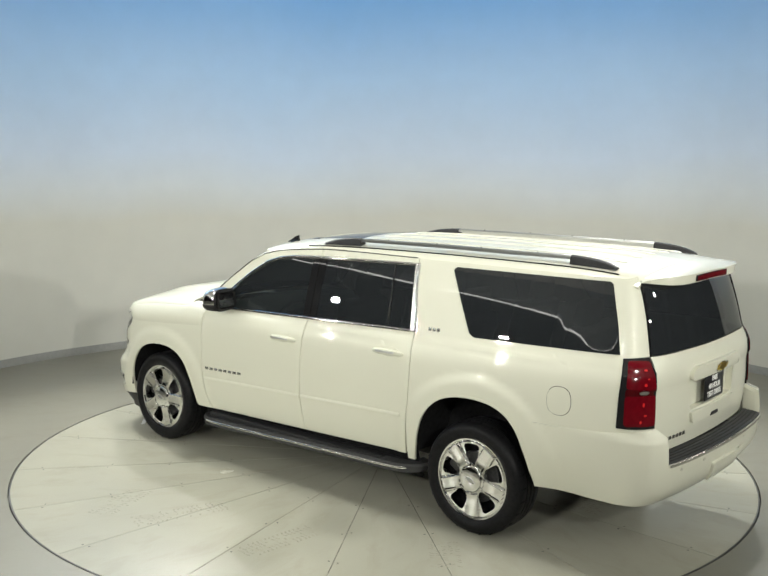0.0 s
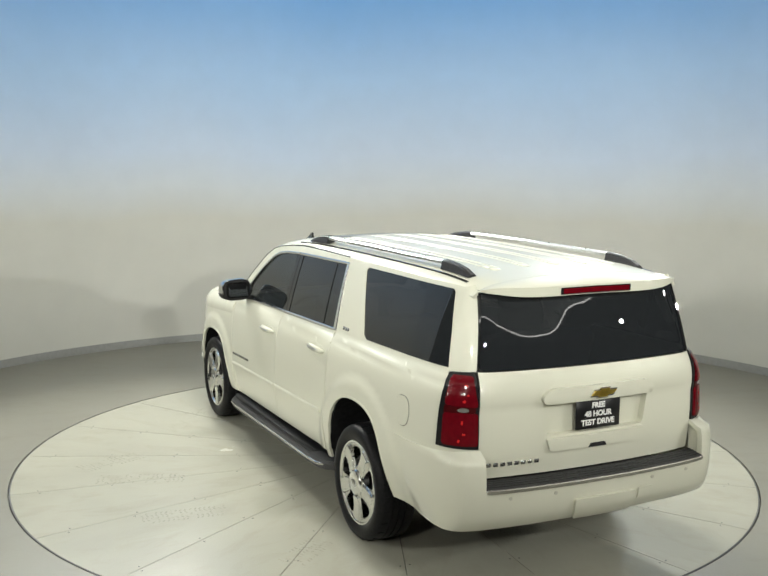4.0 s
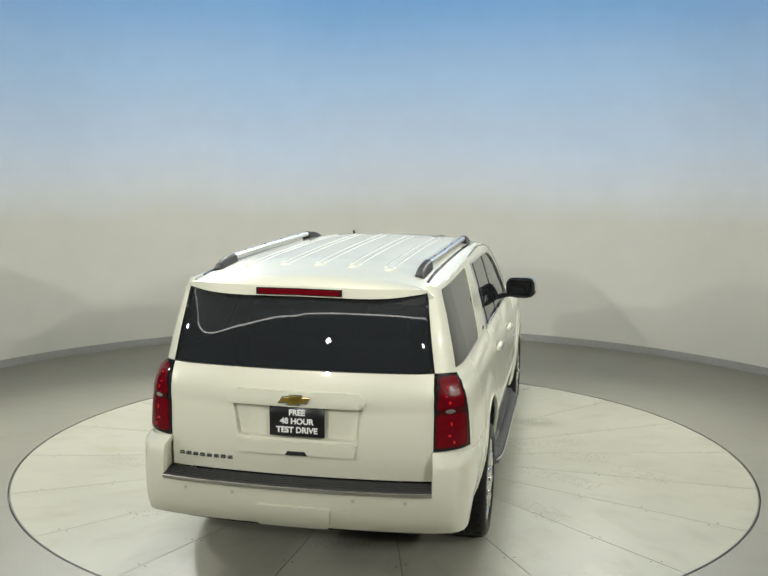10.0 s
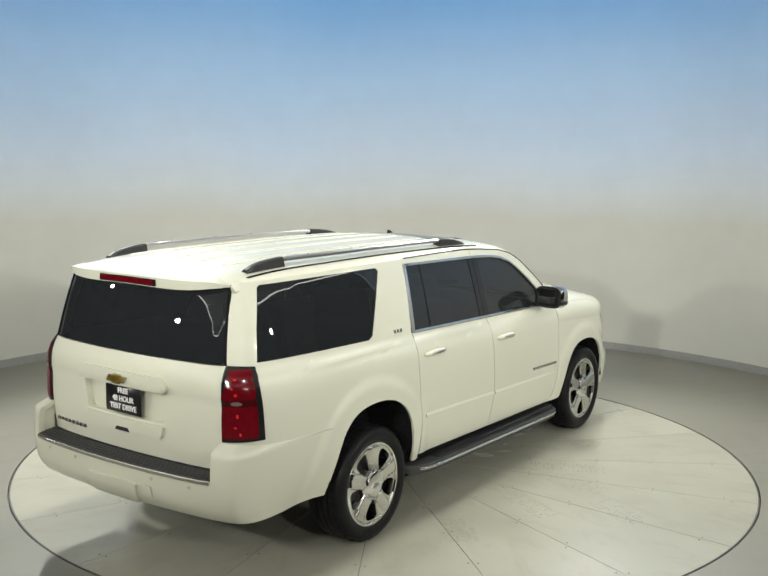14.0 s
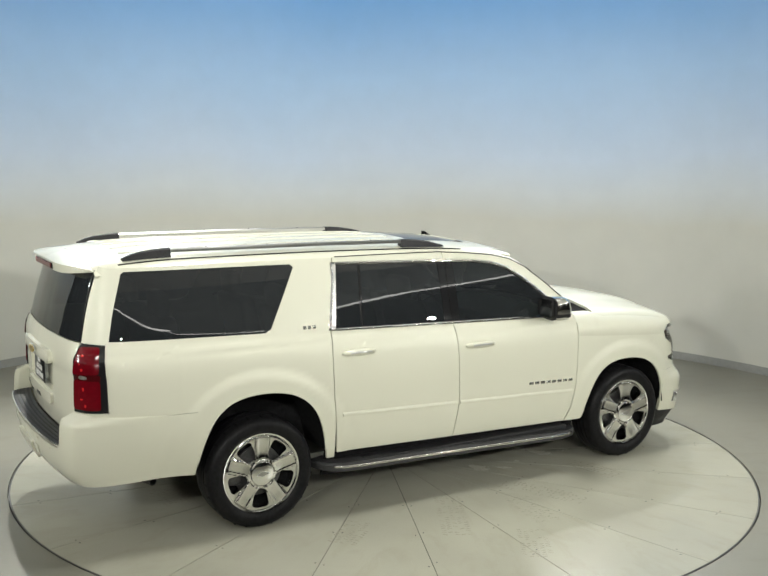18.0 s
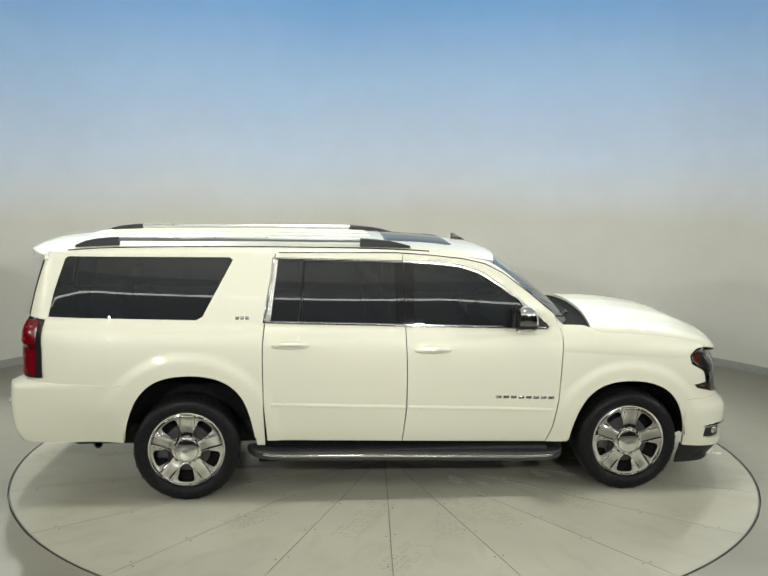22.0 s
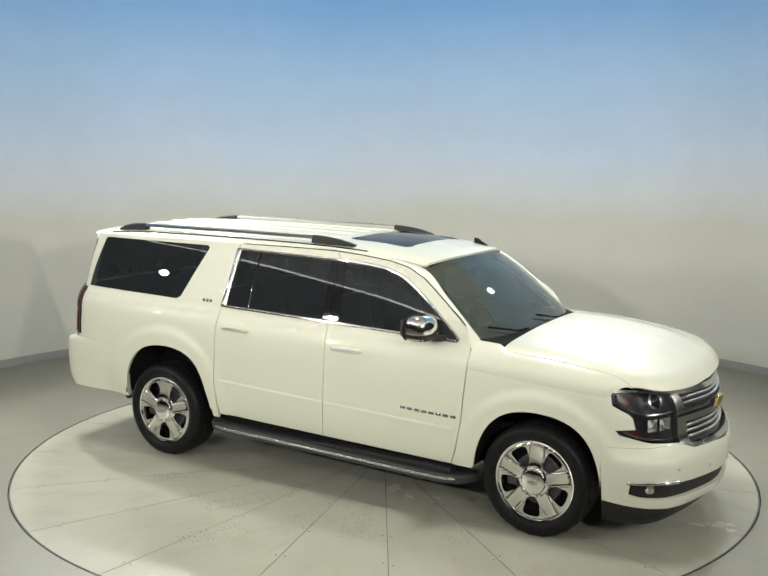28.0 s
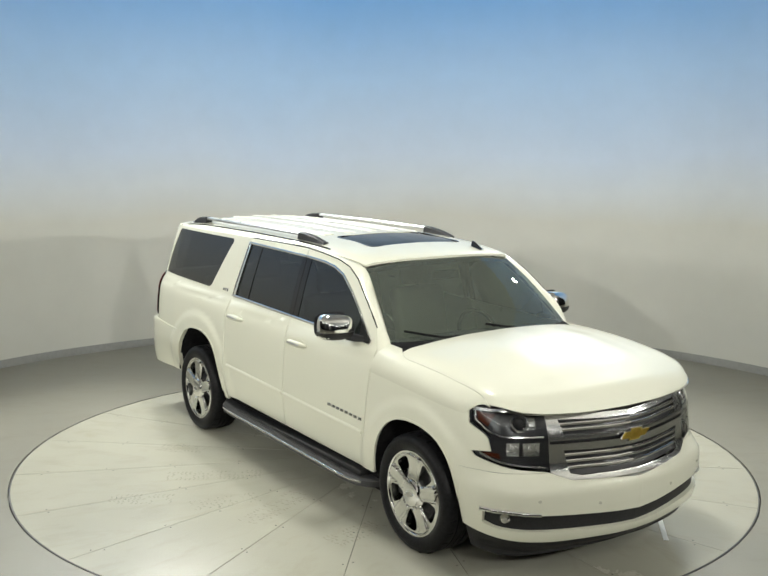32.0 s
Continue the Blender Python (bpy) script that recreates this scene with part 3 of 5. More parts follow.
HOOD_Z = spline([(1.20, 1.331), (1.46, 1.328), (1.8, 1.310), (2.0, 1.289), (2.2, 1.257), (2.35, 1.215), (2.42, 1.189), (2.5, 1.160), (2.56, 1.132), (2.61, 1.102), (2.65, 1.075)])
HOOD_C = spline([(0, 0), (0.3, 0.008), (0.5, 0.024), (0.7, 0.050), (0.8, 0.067), (0.85, 0.083), (0.89, 0.118), (0.93, 0.168), (0.95, 0.195)])
LIP_X = spline([(0, 2.638), (0.3, 2.620), (0.6, 2.566), (0.75, 2.500), (0.85, 2.405), (0.91, 2.300), (0.945, 2.216)])
LIP_Z = spline([(0, 1.022), (0.3, 1.024), (0.6, 1.034), (0.75, 1.042), (0.85, 1.058), (0.945, 1.062)])
SEAM_Y = spline([(1.20, 0.820), (1.43, 0.833), (1.468, 0.862), (1.545, 0.886), (2.0, 0.884), (2.40, 0.872)])


def hood_z(x, y):
    y = np.abs(y)
    dome = 0.010 * (1 - smooth(y, 0.34, 0.56)) * smooth(x, 1.5, 1.9) * (1 - smooth(x, 2.25, 2.5))
    return HOOD_Z(x) - HOOD_C(y) + 0.035 * (1 - smooth(x, 1.25, 1.50)) * smooth(y, 0.83, 0.89) + dome


def top_z(x, y):
    """Height of bonnet and wing tops, rolled down to the front lip."""
    y = np.abs(y)
    over = hood_z(LIP_X(y), y) - LIP_Z(y)
    return hood_z(x, y) - over * np.clip(1 - (LIP_X(y) - x) / 0.12, 0, 1) ** 2.6


def hood_f(t, p):
    """Bonnet: t from the screen to the nose, p from side to side."""
    yb = np.abs(p) * 0.885
    x0 = 1.520 - 0.052 * (yb / 0.86) ** 2
    x = x0 + (LIP_X(yb) - x0) * t
    y = p * SEAM_Y(x)
    return np.stack([x, y, top_z(x, np.clip(np.abs(y), 0, 0.94))], -1)


def wing_low(x):
    """Height at which the wing's side turns over into its top."""
    return 1.077 - 0.0687 * (x - 1.22)


def wing_f(s):
    """Top of the front wing, from its side crease (q = 0) to the bonnet's edge (q = 1)."""
    low = skin(s)

    def f(t, q):
        a, e = 1.234 + 0.008 * q, 2.212 + 0.147 * np.clip(q, 0, 2) ** 0.85
        x = a + (e - a) * t
        z0 = wing_low(x)
        foot = low(x, z0)
        y0, y2 = np.abs(foot[:, 1]), SEAM_Y(x) + 0.0012
        z2 = top_z(x, y2)
        y1, z1 = y0 + 0.004, 0.35 * z0 + 0.65 * z2
        y = (1 - q) ** 2 * y0 + 2 * q * (1 - q) * y1 + q * q * y2
        z = (1 - q) ** 2 * z0 + 2 * q * (1 - q) * z1 + q * q * z2
        return np.stack([foot[:, 0] * (1 - q) + x * q, s * y, z], -1)
    return f


LIP_U = np.linspace(XF, U_FRONT, 120)
LIP_Y = outline(LIP_U)[1]


def lerp_f(ca, cb, bulge=0.0, lift=(0, 0, 1)):
    """A sheet ruled between two curves over 0..1."""
    def f(u, v):
        a, b = ca(u), cb(u)
        w = (4 * v * (1 - v) * bulge)[:, None] if np.ndim(v) else 4 * v * (1 - v) * bulge
        return a * (1 - np.asarray(v)[:, None]) + b * np.asarray(v)[:, None] + w * np.array(lift)
    return f


def curve3(points):
    """A smooth space curve over 0..1."""
    p = np.array(points, float)
    s = np.concatenate([[0], np.cumsum(np.linalg.norm(np.diff(p, axis=0), axis=1))])
    s /= s[-1]
    fs = [spline(list(zip(s, p[:, i]))) if np.ptp(p[:, i]) > 1e-9 else (lambda u, c=p[0, i]: c + 0 * np.asarray(u, float)) for i in range(3)]
    return lambda u: np.stack([g(u) for g in fs], -1)


SCREEN_LOW = curve3([(1.262, -0.815, 1.262), (1.345, -0.62, 1.266), (1.398, -0.32, 1.268), (1.415, 0, 1.268), (1.398, 0.32, 1.268), (1.345, 0.62, 1.266), (1.262, 0.815, 1.262)])
SCREEN_TOP = curve3([(0.745, -0.672, 1.706), (0.775, -0.50, 1.730), (0.800, -0.25, 1.748), (0.808, 0, 1.752), (0.800, 0.25, 1.748), (0.775, 0.50, 1.730), (0.745, 0.672, 1.706)])

# outlines on the side (x, z)
DLO = [(-0.985, 1.306), (0.05, 1.276), (1.115, 1.246), (1.13, 1.262), (0.90, 1.452), (0.76, 1.556), (0.61, 1.648), (0.47, 1.692), (0.32, 1.714), (0.04, 1.730), (-0.915, 1.754)]
QUARTER_WINDOW = [(-2.545, 1.350), (-1.475, 1.322), (-1.43, 1.345), (-1.212, 1.745), (-1.235, 1.766), (-2.405, 1.774), (-2.43, 1.76)]
R_ARCH = [(-2.03, 0.2), (-2.005, 0.42), (-1.985, 0.56), (-1.945, 0.69), (-1.89, 0.80), (-1.80, 0.885), (-1.69, 0.928), (-1.56, 0.943), (-1.42, 0.937), (-1.29, 0.903), (-1.19, 0.835), (-1.12, 0.74), (-1.075, 0.60), (-1.045, 0.45), (-1.02, 0.2)]
F_ARCH = [(1.255, 0.2), (1.285, 0.38), (1.315, 0.53), (1.365, 0.66), (1.44, 0.765), (1.545, 0.832), (1.66, 0.858), (1.78, 0.862), (1.90, 0.848), (2.02, 0.805), (2.11, 0.725), (2.17, 0.61), (2.205, 0.46), (2.215, 0.2)]


def eased(p, n=2):
    """An open polyline with its corners cut, ends kept."""
    for _ in range(n):
        q = [p[0]]
        for (a, b), (d, e) in zip(p[:-1], p[1:]):
            q += [(0.75 * a + 0.25 * d, 0.75 * b + 0.25 * e), (0.25 * a + 0.75 * d, 0.25 * b + 0.75 * e)]
        p = q + [p[-1]]
    return p


R_ARCH, F_ARCH = eased(R_ARCH), eased(F_ARCH)


def along(points, f, n=12, lift=0.0):
    """Points of a polyline in (u, v) carried onto a surface."""
    out = []
    for (a, b), (c, d) in zip(points[:-1], points[1:]):
        k = max(2, int(np.hypot(c - a, d - b) * n))
        for i in range(k):
            out.append((a + (c - a) * i / k, b + (d - b) * i / k))
    out.append(points[-1])
    uv = np.array(out)
    return f(uv[:, 0], uv[:, 1])


def moulding(points, f, s, wide, high, closed=False):
    """A trim strip laid on the side s along a polyline of (u, v)."""
    path = along(points, f, 14)
    if closed:
        path = path[:-1]
    w, h = wide / 2, high
    sec = [(-w, -0.006), (-w, h * 0.6), (-w * 0.5, h), (w * 0.5, h), (w, h * 0.6), (w, -0.006)]
    return sweep(path, sec, up=(0, s, 0.25), closed=closed)


def plate_at(f, u, v, flip):
    """Pose whose z stands off the surface f at (u, v), x along u."""
    e = 1e-3
    p = f(np.array([u]), np.array([v]))[0]
    a = f(np.array([u + e]), np.array([v]))[0] - f(np.array([u - e]), np.array([v]))[0]
    b = f(np.array([u]), np.array([v + e]))[0] - f(np.array([u]), np.array([v - e]))[0]
    n = Vector(np.cross(a, b)).normalized() * (-1 if flip else 1)
    x = Vector(a).normalized() * (-1 if flip else 1)
    y = n.cross(x)
    m = Matrix((x, y, n)).transposed().to_4x4()
    m.translation = p
    return m


def build_side(car, s):
    f, flip = skin(s), s > 0
    # rear wing with pillar, up to the roof
    lamp = lamp_outline()
    upper = [(-1.003, 1.0), (-1.003, 1.15), (-0.985, 1.30), (-0.905, 1.797), (-2.52, 1.797), *[(rear_u(y, z), z) for y, z in ((0.684, 1.812), (0.688, 1.785), (0.705, 1.67), (0.722, 1.56), (0.738, 1.45), (0.758, 1.345), (0.766, 1.2), (0.768, 1.1), (0.768, 1.0))]]
    lower = [(-0.982, 0.40), (-0.997, 0.70), (-1.003, 1.0), (rear_u(0.768, 1.0), 1.0), (rear_u(0.768, 0.893), 0.893), (-2.15, 0.868), (-2.0, 0.868), (-1.05, 0.40)]
    body = part("rear_wing", sheet([upper, lower], f, 0.032, [QUARTER_WINDOW, R_ARCH, lamp], 0.02, flip), PAINT, car)
    part("quarter_window", sheet(QUARTER_WINDOW, skin(s, -0.006), 0.06, thick=0.01, flip=flip), GLASS_DARK, car, "dark privacy glass")
    if s > 0:
        part("fuel_door_gap", sheet(ring_poly(-2.18, 1.03, 0.085, 0.091, 28, 2.4), skin(s, 0.001), 0.04, thick=0.004, flip=flip), TRIM, body)
        part("fuel_door", sheet(ring_poly(-2.18, 1.03, 0.082, 0.088, 28, 2.4), skin(s, 0.0035), 0.04, thick=0.008, flip=flip), PAINT, body)
    # doors, with openings for the glass
    rear_lo = [(-0.965, 0.435), (-0.990, 0.70), (-0.996, 1.0), (0.056, 1.0), (0.054, 0.68), (0.027, 0.41)]
    rear_up = [(-0.996, 1.0), (-0.996, 1.15), (-0.978, 1.30), (-0.898, 1.797), (0.036, 1.797), (0.046, 1.27), (0.056, 1.0)]
    front_up = [(0.063, 1.0), (0.053, 1.27), (0.043, 1.793), (0.25, 1.778), (0.50, 1.752), (0.66, 1.716), (0.80, 1.648), (1.0, 1.498), (1.17, 1.357), (1.235, 1.20), (1.222, 1.0)]
    front_lo = [(0.034, 0.41), (1.115, 0.385), (1.16, 0.50), (1.20, 0.70), (1.222, 1.0), (0.063, 1.0), (0.061, 0.68)]
    dlo = rounded(DLO, 0.02, 3)
    rd = part("rear_door", sheet([rear_up, rear_lo], f, 0.045, [dlo], 0.02, flip), PAINT, car)
    fd = part("front_door", sheet([front_up, front_lo], f, 0.045, [dlo], 0.02, flip), PAINT, car)
    inner = skin(s, -0.008)
    part("window_pane", sheet([(-0.965, 1.306), (-0.735, 1.300), (-0.700, 1.747), (-0.898, 1.752)], inner, 0.08, thick=0.008, flip=flip), GLASS_DARK, rd, "dark privacy glass")
    part("window_pane", sheet([(-0.715, 1.300), (-0.015, 1.279), (-0.015, 1.731), (-0.682, 1.747)], inner, 0.08, thick=0.008, flip=flip), GLASS_DARK, rd, "dark privacy glass")
    part("window_divider", moulding([(-0.726, 1.300), (-0.692, 1.746)], inner, s, 0.018, 0.004), TRIM, rd)
    part("door_pillar", sheet([(-0.018, 1.279), (0.043, 1.277), (0.043, 1.729), (-0.018, 1.731)], skin(s, -0.004), 0.06, thick=0.01, flip=flip), TRIM, rd)
    part("door_pillar", sheet([(0.049, 1.277), (0.118, 1.275), (0.118, 1.726), (0.049, 1.729)], skin(s, -0.004), 0.06, thick=0.01, flip=flip), TRIM, fd)
    front_glass = [(0.116, 1.275), (0.98, 1.250), (0.98, 1.386), (0.90, 1.452), (0.76, 1.556), (0.61, 1.648), (0.47, 1.692), (0.32, 1.714), (0.116, 1.726)]
    part("window_pane", sheet(front_glass, inner, 0.08, thick=0.008, flip=flip), GLASS_TINT, fd, "tinted glass")
    part("mirror_sail", sheet([(0.975, 1.250), (1.115, 1.246), (1.13, 1.262), (0.975, 1.390)], skin(s, -0.003), 0.06, thick=0.01, flip=flip), BLACK, fd)
    # bright frame round the glass, split at the doors
    part("window_trim", moulding([(0.046, 1.274), (-0.99, 1.304), (-0.93, 1.62), (-0.918, 1.756), (0.04, 1.732)], skin(s, 0.001), s, 0.020, 0.007), CHROME, rd, "chrome window trim")
    part("window_trim", moulding([(0.052, 1.274), (1.118, 1.244), (1.134, 1.262), (0.905, 1.456), (0.765, 1.560), (0.615, 1.652), (0.475, 1.696), (0.32, 1.717), (0.05, 1.732)], skin(s, 0.001), s, 0.020, 0.007),
         CHROME, fd, "chrome window trim")
    part("pillar_trim", sheet([(-0.982, 1.305), (-0.942, 1.304), (-0.882, 1.750), (-0.914, 1.752)], skin(s, 0.004), 0.05, thick=0.008, flip=flip), BRIGHT, rd, "chrome pillar cap")
    # lower mouldings, handles, lettering
    part("side_moulding", moulding([(-0.935, 0.712), (0.045, 0.679)], f, s, 0.028, 0.010), PAINT, rd)
    part("side_moulding", moulding([(0.066, 0.678), (1.165, 0.641)], f, s, 0.028, 0.010), PAINT, fd)
    for door, u, v0 in ((rd, -0.797, 1.140), (fd, 0.252, 1.098)):
        v = v0
        m = plate_at(f, u, v0, flip)
        part("handle_cup", sheet(ring_poly(u, v, 0.112, 0.036, 24, 2.6), lambda a, z, u=u, v=v: f(a, z) + np.array([0, s, 0]) * (0.002 - 0.016 * (1 - smooth(np.hypot((a - u) / 0.112, (z - v) / 0.036), 0.3, 0.95)))[:, None], 0.012, thick=0.003, flip=flip), PAINT, door)
        bar = bmesh.new()
        bmesh.ops.create_uvsphere(bar, u_segments=20, v_segments=12, radius=1.0)
        for v in bar.verts:
            k = (abs(v.co.x) ** 2.8 + abs(v.co.y) ** 2.2 + abs(v.co.z) ** 2.2) ** (1 / 2.4)
            v.co = (0.138 * v.co.x / k, 0.023 * v.co.y / k, 0.026 + 0.020 * v.co.z / k - 0.018 * (v.co.x / k) ** 4)
        for face in bar.faces:
            face.smooth = True
        hb = part("door_handle", bar, PAINT, door, m=m)
        part("handle_strip", box(0.17, 0.016, 0.004, (0, 0.0, 0.0455), 0.0015, 1), SATIN, hb, "chrome strip")
    for k in range(8):
        u = 0.945 + (k - 3.5) * 0.057
        part("letter_bar", box(0.044, 0.021, 0.005, bevel=0.002, seg=1), LETTER, fd, m=plate_at(f, u, 0.738 - 0.032 * (u - 0.945), flip))
    for k in range(3):
        part("letter_bar", box(0.026, 0.024, 0.004, bevel=0.002, seg=1), LETTER, body, m=plate_at(f, -1.18 + k * 0.036, 1.335, flip))
    # front wing
    wing = [(1.122, 0.385), (1.167, 0.50), (1.207, 0.70), (1.229, 1.0), (1.234, float(wing_low(1.234))), (2.207, float(wing_low(2.207))), (2.19, 0.90), (2.195, 0.62), (2.19, 0.385)]
    part("front_wing", joined(sheet(wing, f, 0.03, [F_ARCH], 0.02, flip), sheet([(0, 0), (1, 0), (1, 1), (0, 1)], wing_f(s), (0.04, 0.1), thick=0.02, flip=flip)), PAINT, car)
    # roof side and screen pillar: from the top of the side to the glass and the roof
    side_top = [(-0.2, 1.795), (0.0, 1.795), (0.25, 1.778), (0.50, 1.752), (0.66, 1.716), (0.80, 1.648), (1.0, 1.498), (1.17, 1.357), (1.222, 1.235), (1.26, 1.175)]
    st = np.array(side_top)
    lo = curve3(f(st[:, 0], st[:, 1]))
    hi = curve3([(x, s * y, z) for x, y, z in ((-0.2, 0.715, 1.812), (0.0, 0.712, 1.800), (0.25, 0.706, 1.783), (0.50, 0.694, 1.755), (0.70, 0.678, 1.722), (0.76, 0.676, 1.694), (0.95, 0.722, 1.532), (1.13, 0.773, 1.378), (1.225, 0.804, 1.296), (1.30, 0.80, 1.225))])
    part("screen_pillar", sheet([(0, 0), (1, 0), (1, 1), (0, 1)], lerp_f(lo, hi, 0.010, (0.25, s * 0.45, 0.85)), (0.03, 0.2), thick=0.0, flip=flip), PAINT, car)
    seam = [(-0.88, 1.799), (-0.4, 1.799)] + side_top[1:8]
    part("roof_seam", sweep(along(seam, skin(s, 0.001), 14), [(-0.0035, -0.004), (-0.0035, 0.0015), (0.0035, 0.0015), (0.0035, -0.004)], up=(0, s, 0.3)), TRIM, car)
    # lamps
    build_tail_lamp(car, s)
    build_head_lamp(car, s)
    # step board
    path = [(-1.06, s * 0.87, 0.345), (-1.02, s * 0.965, 0.34), (-0.93, s * 1.015, 0.335), (-0.6, s * 1.03, 0.33), (0.9, s * 1.03, 0.295), (1.10, s * 1.015, 0.29), (1.19, s * 0.965, 0.288), (1.23, s * 0.87, 0.288)]
    cp = curve3(path)
    pts = [tuple(p) for p in cp(np.linspace(0, 1, 50))]
    base = [tuple(p) for p in (np.array(pts) - np.array([0, s * 0.06, 0]))]
    step = part("side_step", sweep(base, [(-0.06, -0.035), (-0.06, 0.028), (0.05, 0.028), (0.062, 0.012), (0.055, -0.03)] if s < 0 else [(0.06, -0.035), (0.06, 0.028), (-0.05, 0.028), (-0.062, 0.012), (-0.055, -0.03)]), PAD, car,
                "dark grey running board with bright edge")
    part("bright_edge", sweep([(p[0], p[1] + s * 0.004, p[2] + 0.004) for p in pts], [(0.007 * math.cos(a), 0.010 * math.sin(a)) for a in [2 * math.pi * k / 8 for k in range(8)]], sharp=False), CHROME, step, "chrome strip")
    for k in range(3):
        part("tread_rib", sweep([(p[0], p[1] - s * (0.04 + 0.022 * k), p[2] + 0.029) for p in pts[8:-8:3]], [(-0.006, -0.003), (-0.004, 0.004), (0.004, 0.004), (0.006, -0.003)]), BLACK, step)
    part("step_deck", box(2.1, 0.14, 0.05, (0.08, s * 0.905, 0.335), 0.01, m=None), BLACK, step)
    # sill under the doors and arch liners
    part("sill", sheet([(-1.03, 0.24), (1.25, 0.20), (1.25, 0.40), (-1.03, 0.45)], skin(s, -0.05), 0.1, thick=0.02, flip=flip), LINER, car)
    for name, arch, zmax, x0, x1 in (("wheel_arch", R_ARCH, 0.94, -2.03, -1.02), ("wheel_arch", F_ARCH, 0.86, 1.25, 2.22)):
        arch = [p for p in arch if p[1] > (0.37 if x0 > 0 else 0.455)]
        pts = [(x, s * 0.968, z) for x, z in arch]
        pts2 = [(x, s * 0.60, z) for x, z in arch]
        bm = bmesh.new()
        va, vb = [bm.verts.new(p) for p in pts], [bm.verts.new(p) for p in pts2]
        for i in range(1, len(va)):
            bm.faces.new((va[i - 1], va[i], vb[i], vb[i - 1]))
        bm.faces.new(vb)
        bmesh.ops.recalc_face_normals(bm, faces=bm.faces)
        part(name, bm, LINER, car)
        edge = np.array(arch)
        fsrc = f
        part("arch_lip", sweep(along([tuple(p) for p in edge], fsrc, 20), [(-0.007, -0.012), (-0.007, 0.003), (0.007, 0.003), (0.007, -0.012)], up=(0, s, 0.0)), PAINT, car)
    build_mirror(car, s)
    build_rail(car, s)


def lamp_outline():
    return [(-2.555, 0.925), (-2.565, 1.333)] + [(rear_u(0.755, z), z) for z in (1.345, 1.25, 1.15, 1.05, 0.915)]


def build_tail_lamp(car, s):
    flip = s > 0
    lamp = part("tail_lamp", sheet([(-2.556, 0.925), (-2.566, 1.333)] + [(rear_u(0.767, z), z) for z in (1.345, 1.25, 1.15, 1.05, 0.915)], skin(s, 0.012), 0.03, thick=0.05, flip=flip), TRIM, car, "dark-edged red tail lamp")
    a, b = rear_u(0.785, 1.14), -2.596
    for z0, z1 in ((0.935, 1.122), (1.158, 1.326)):
        part("red_lens", sheet(rounded([(rear_u(0.772, z0), z0), (b, z0 + 0.006), (b, z1), (rear_u(0.772, z1), z1)], 0.02, 3), skin(s, 0.017), 0.03, thick=0.01, flip=flip), RED, lamp)
    part("dark_band", sheet([(a, 1.118), (b, 1.118), (b, 1.162), (a, 1.162)], skin(s, 0.0155), 0.03, thick=0.008, flip=flip), RED_DARK, lamp)
    part("clear_lens", sheet(ring_poly((a * 0.62 + b * 0.38), 1.140, 0.030, 0.011, 14), skin(s, 0.018), 0.03, thick=0.006, flip=flip), SATIN, lamp, "small clear reversing lens")
    # small bright red patches paint in the glints of the bulbs
    for z, k, w, h in ((0.965, 0.55, 0.007, 0.010), (1.005, 0.70, 0.010, 0.006), (1.070, 0.62, 0.006, 0.013), (1.190, 0.60, 0.009, 0.009), (1.225, 0.68, 0.006, 0.006), (1.275, 0.56, 0.010, 0.007)):
        part("bulb_glint", sheet(ring_poly(a * k + b * (1 - k), z, w, h, 9), skin(s, 0.0185), 0.05, thick=0.004, flip=flip), RED_GLINT, lamp)


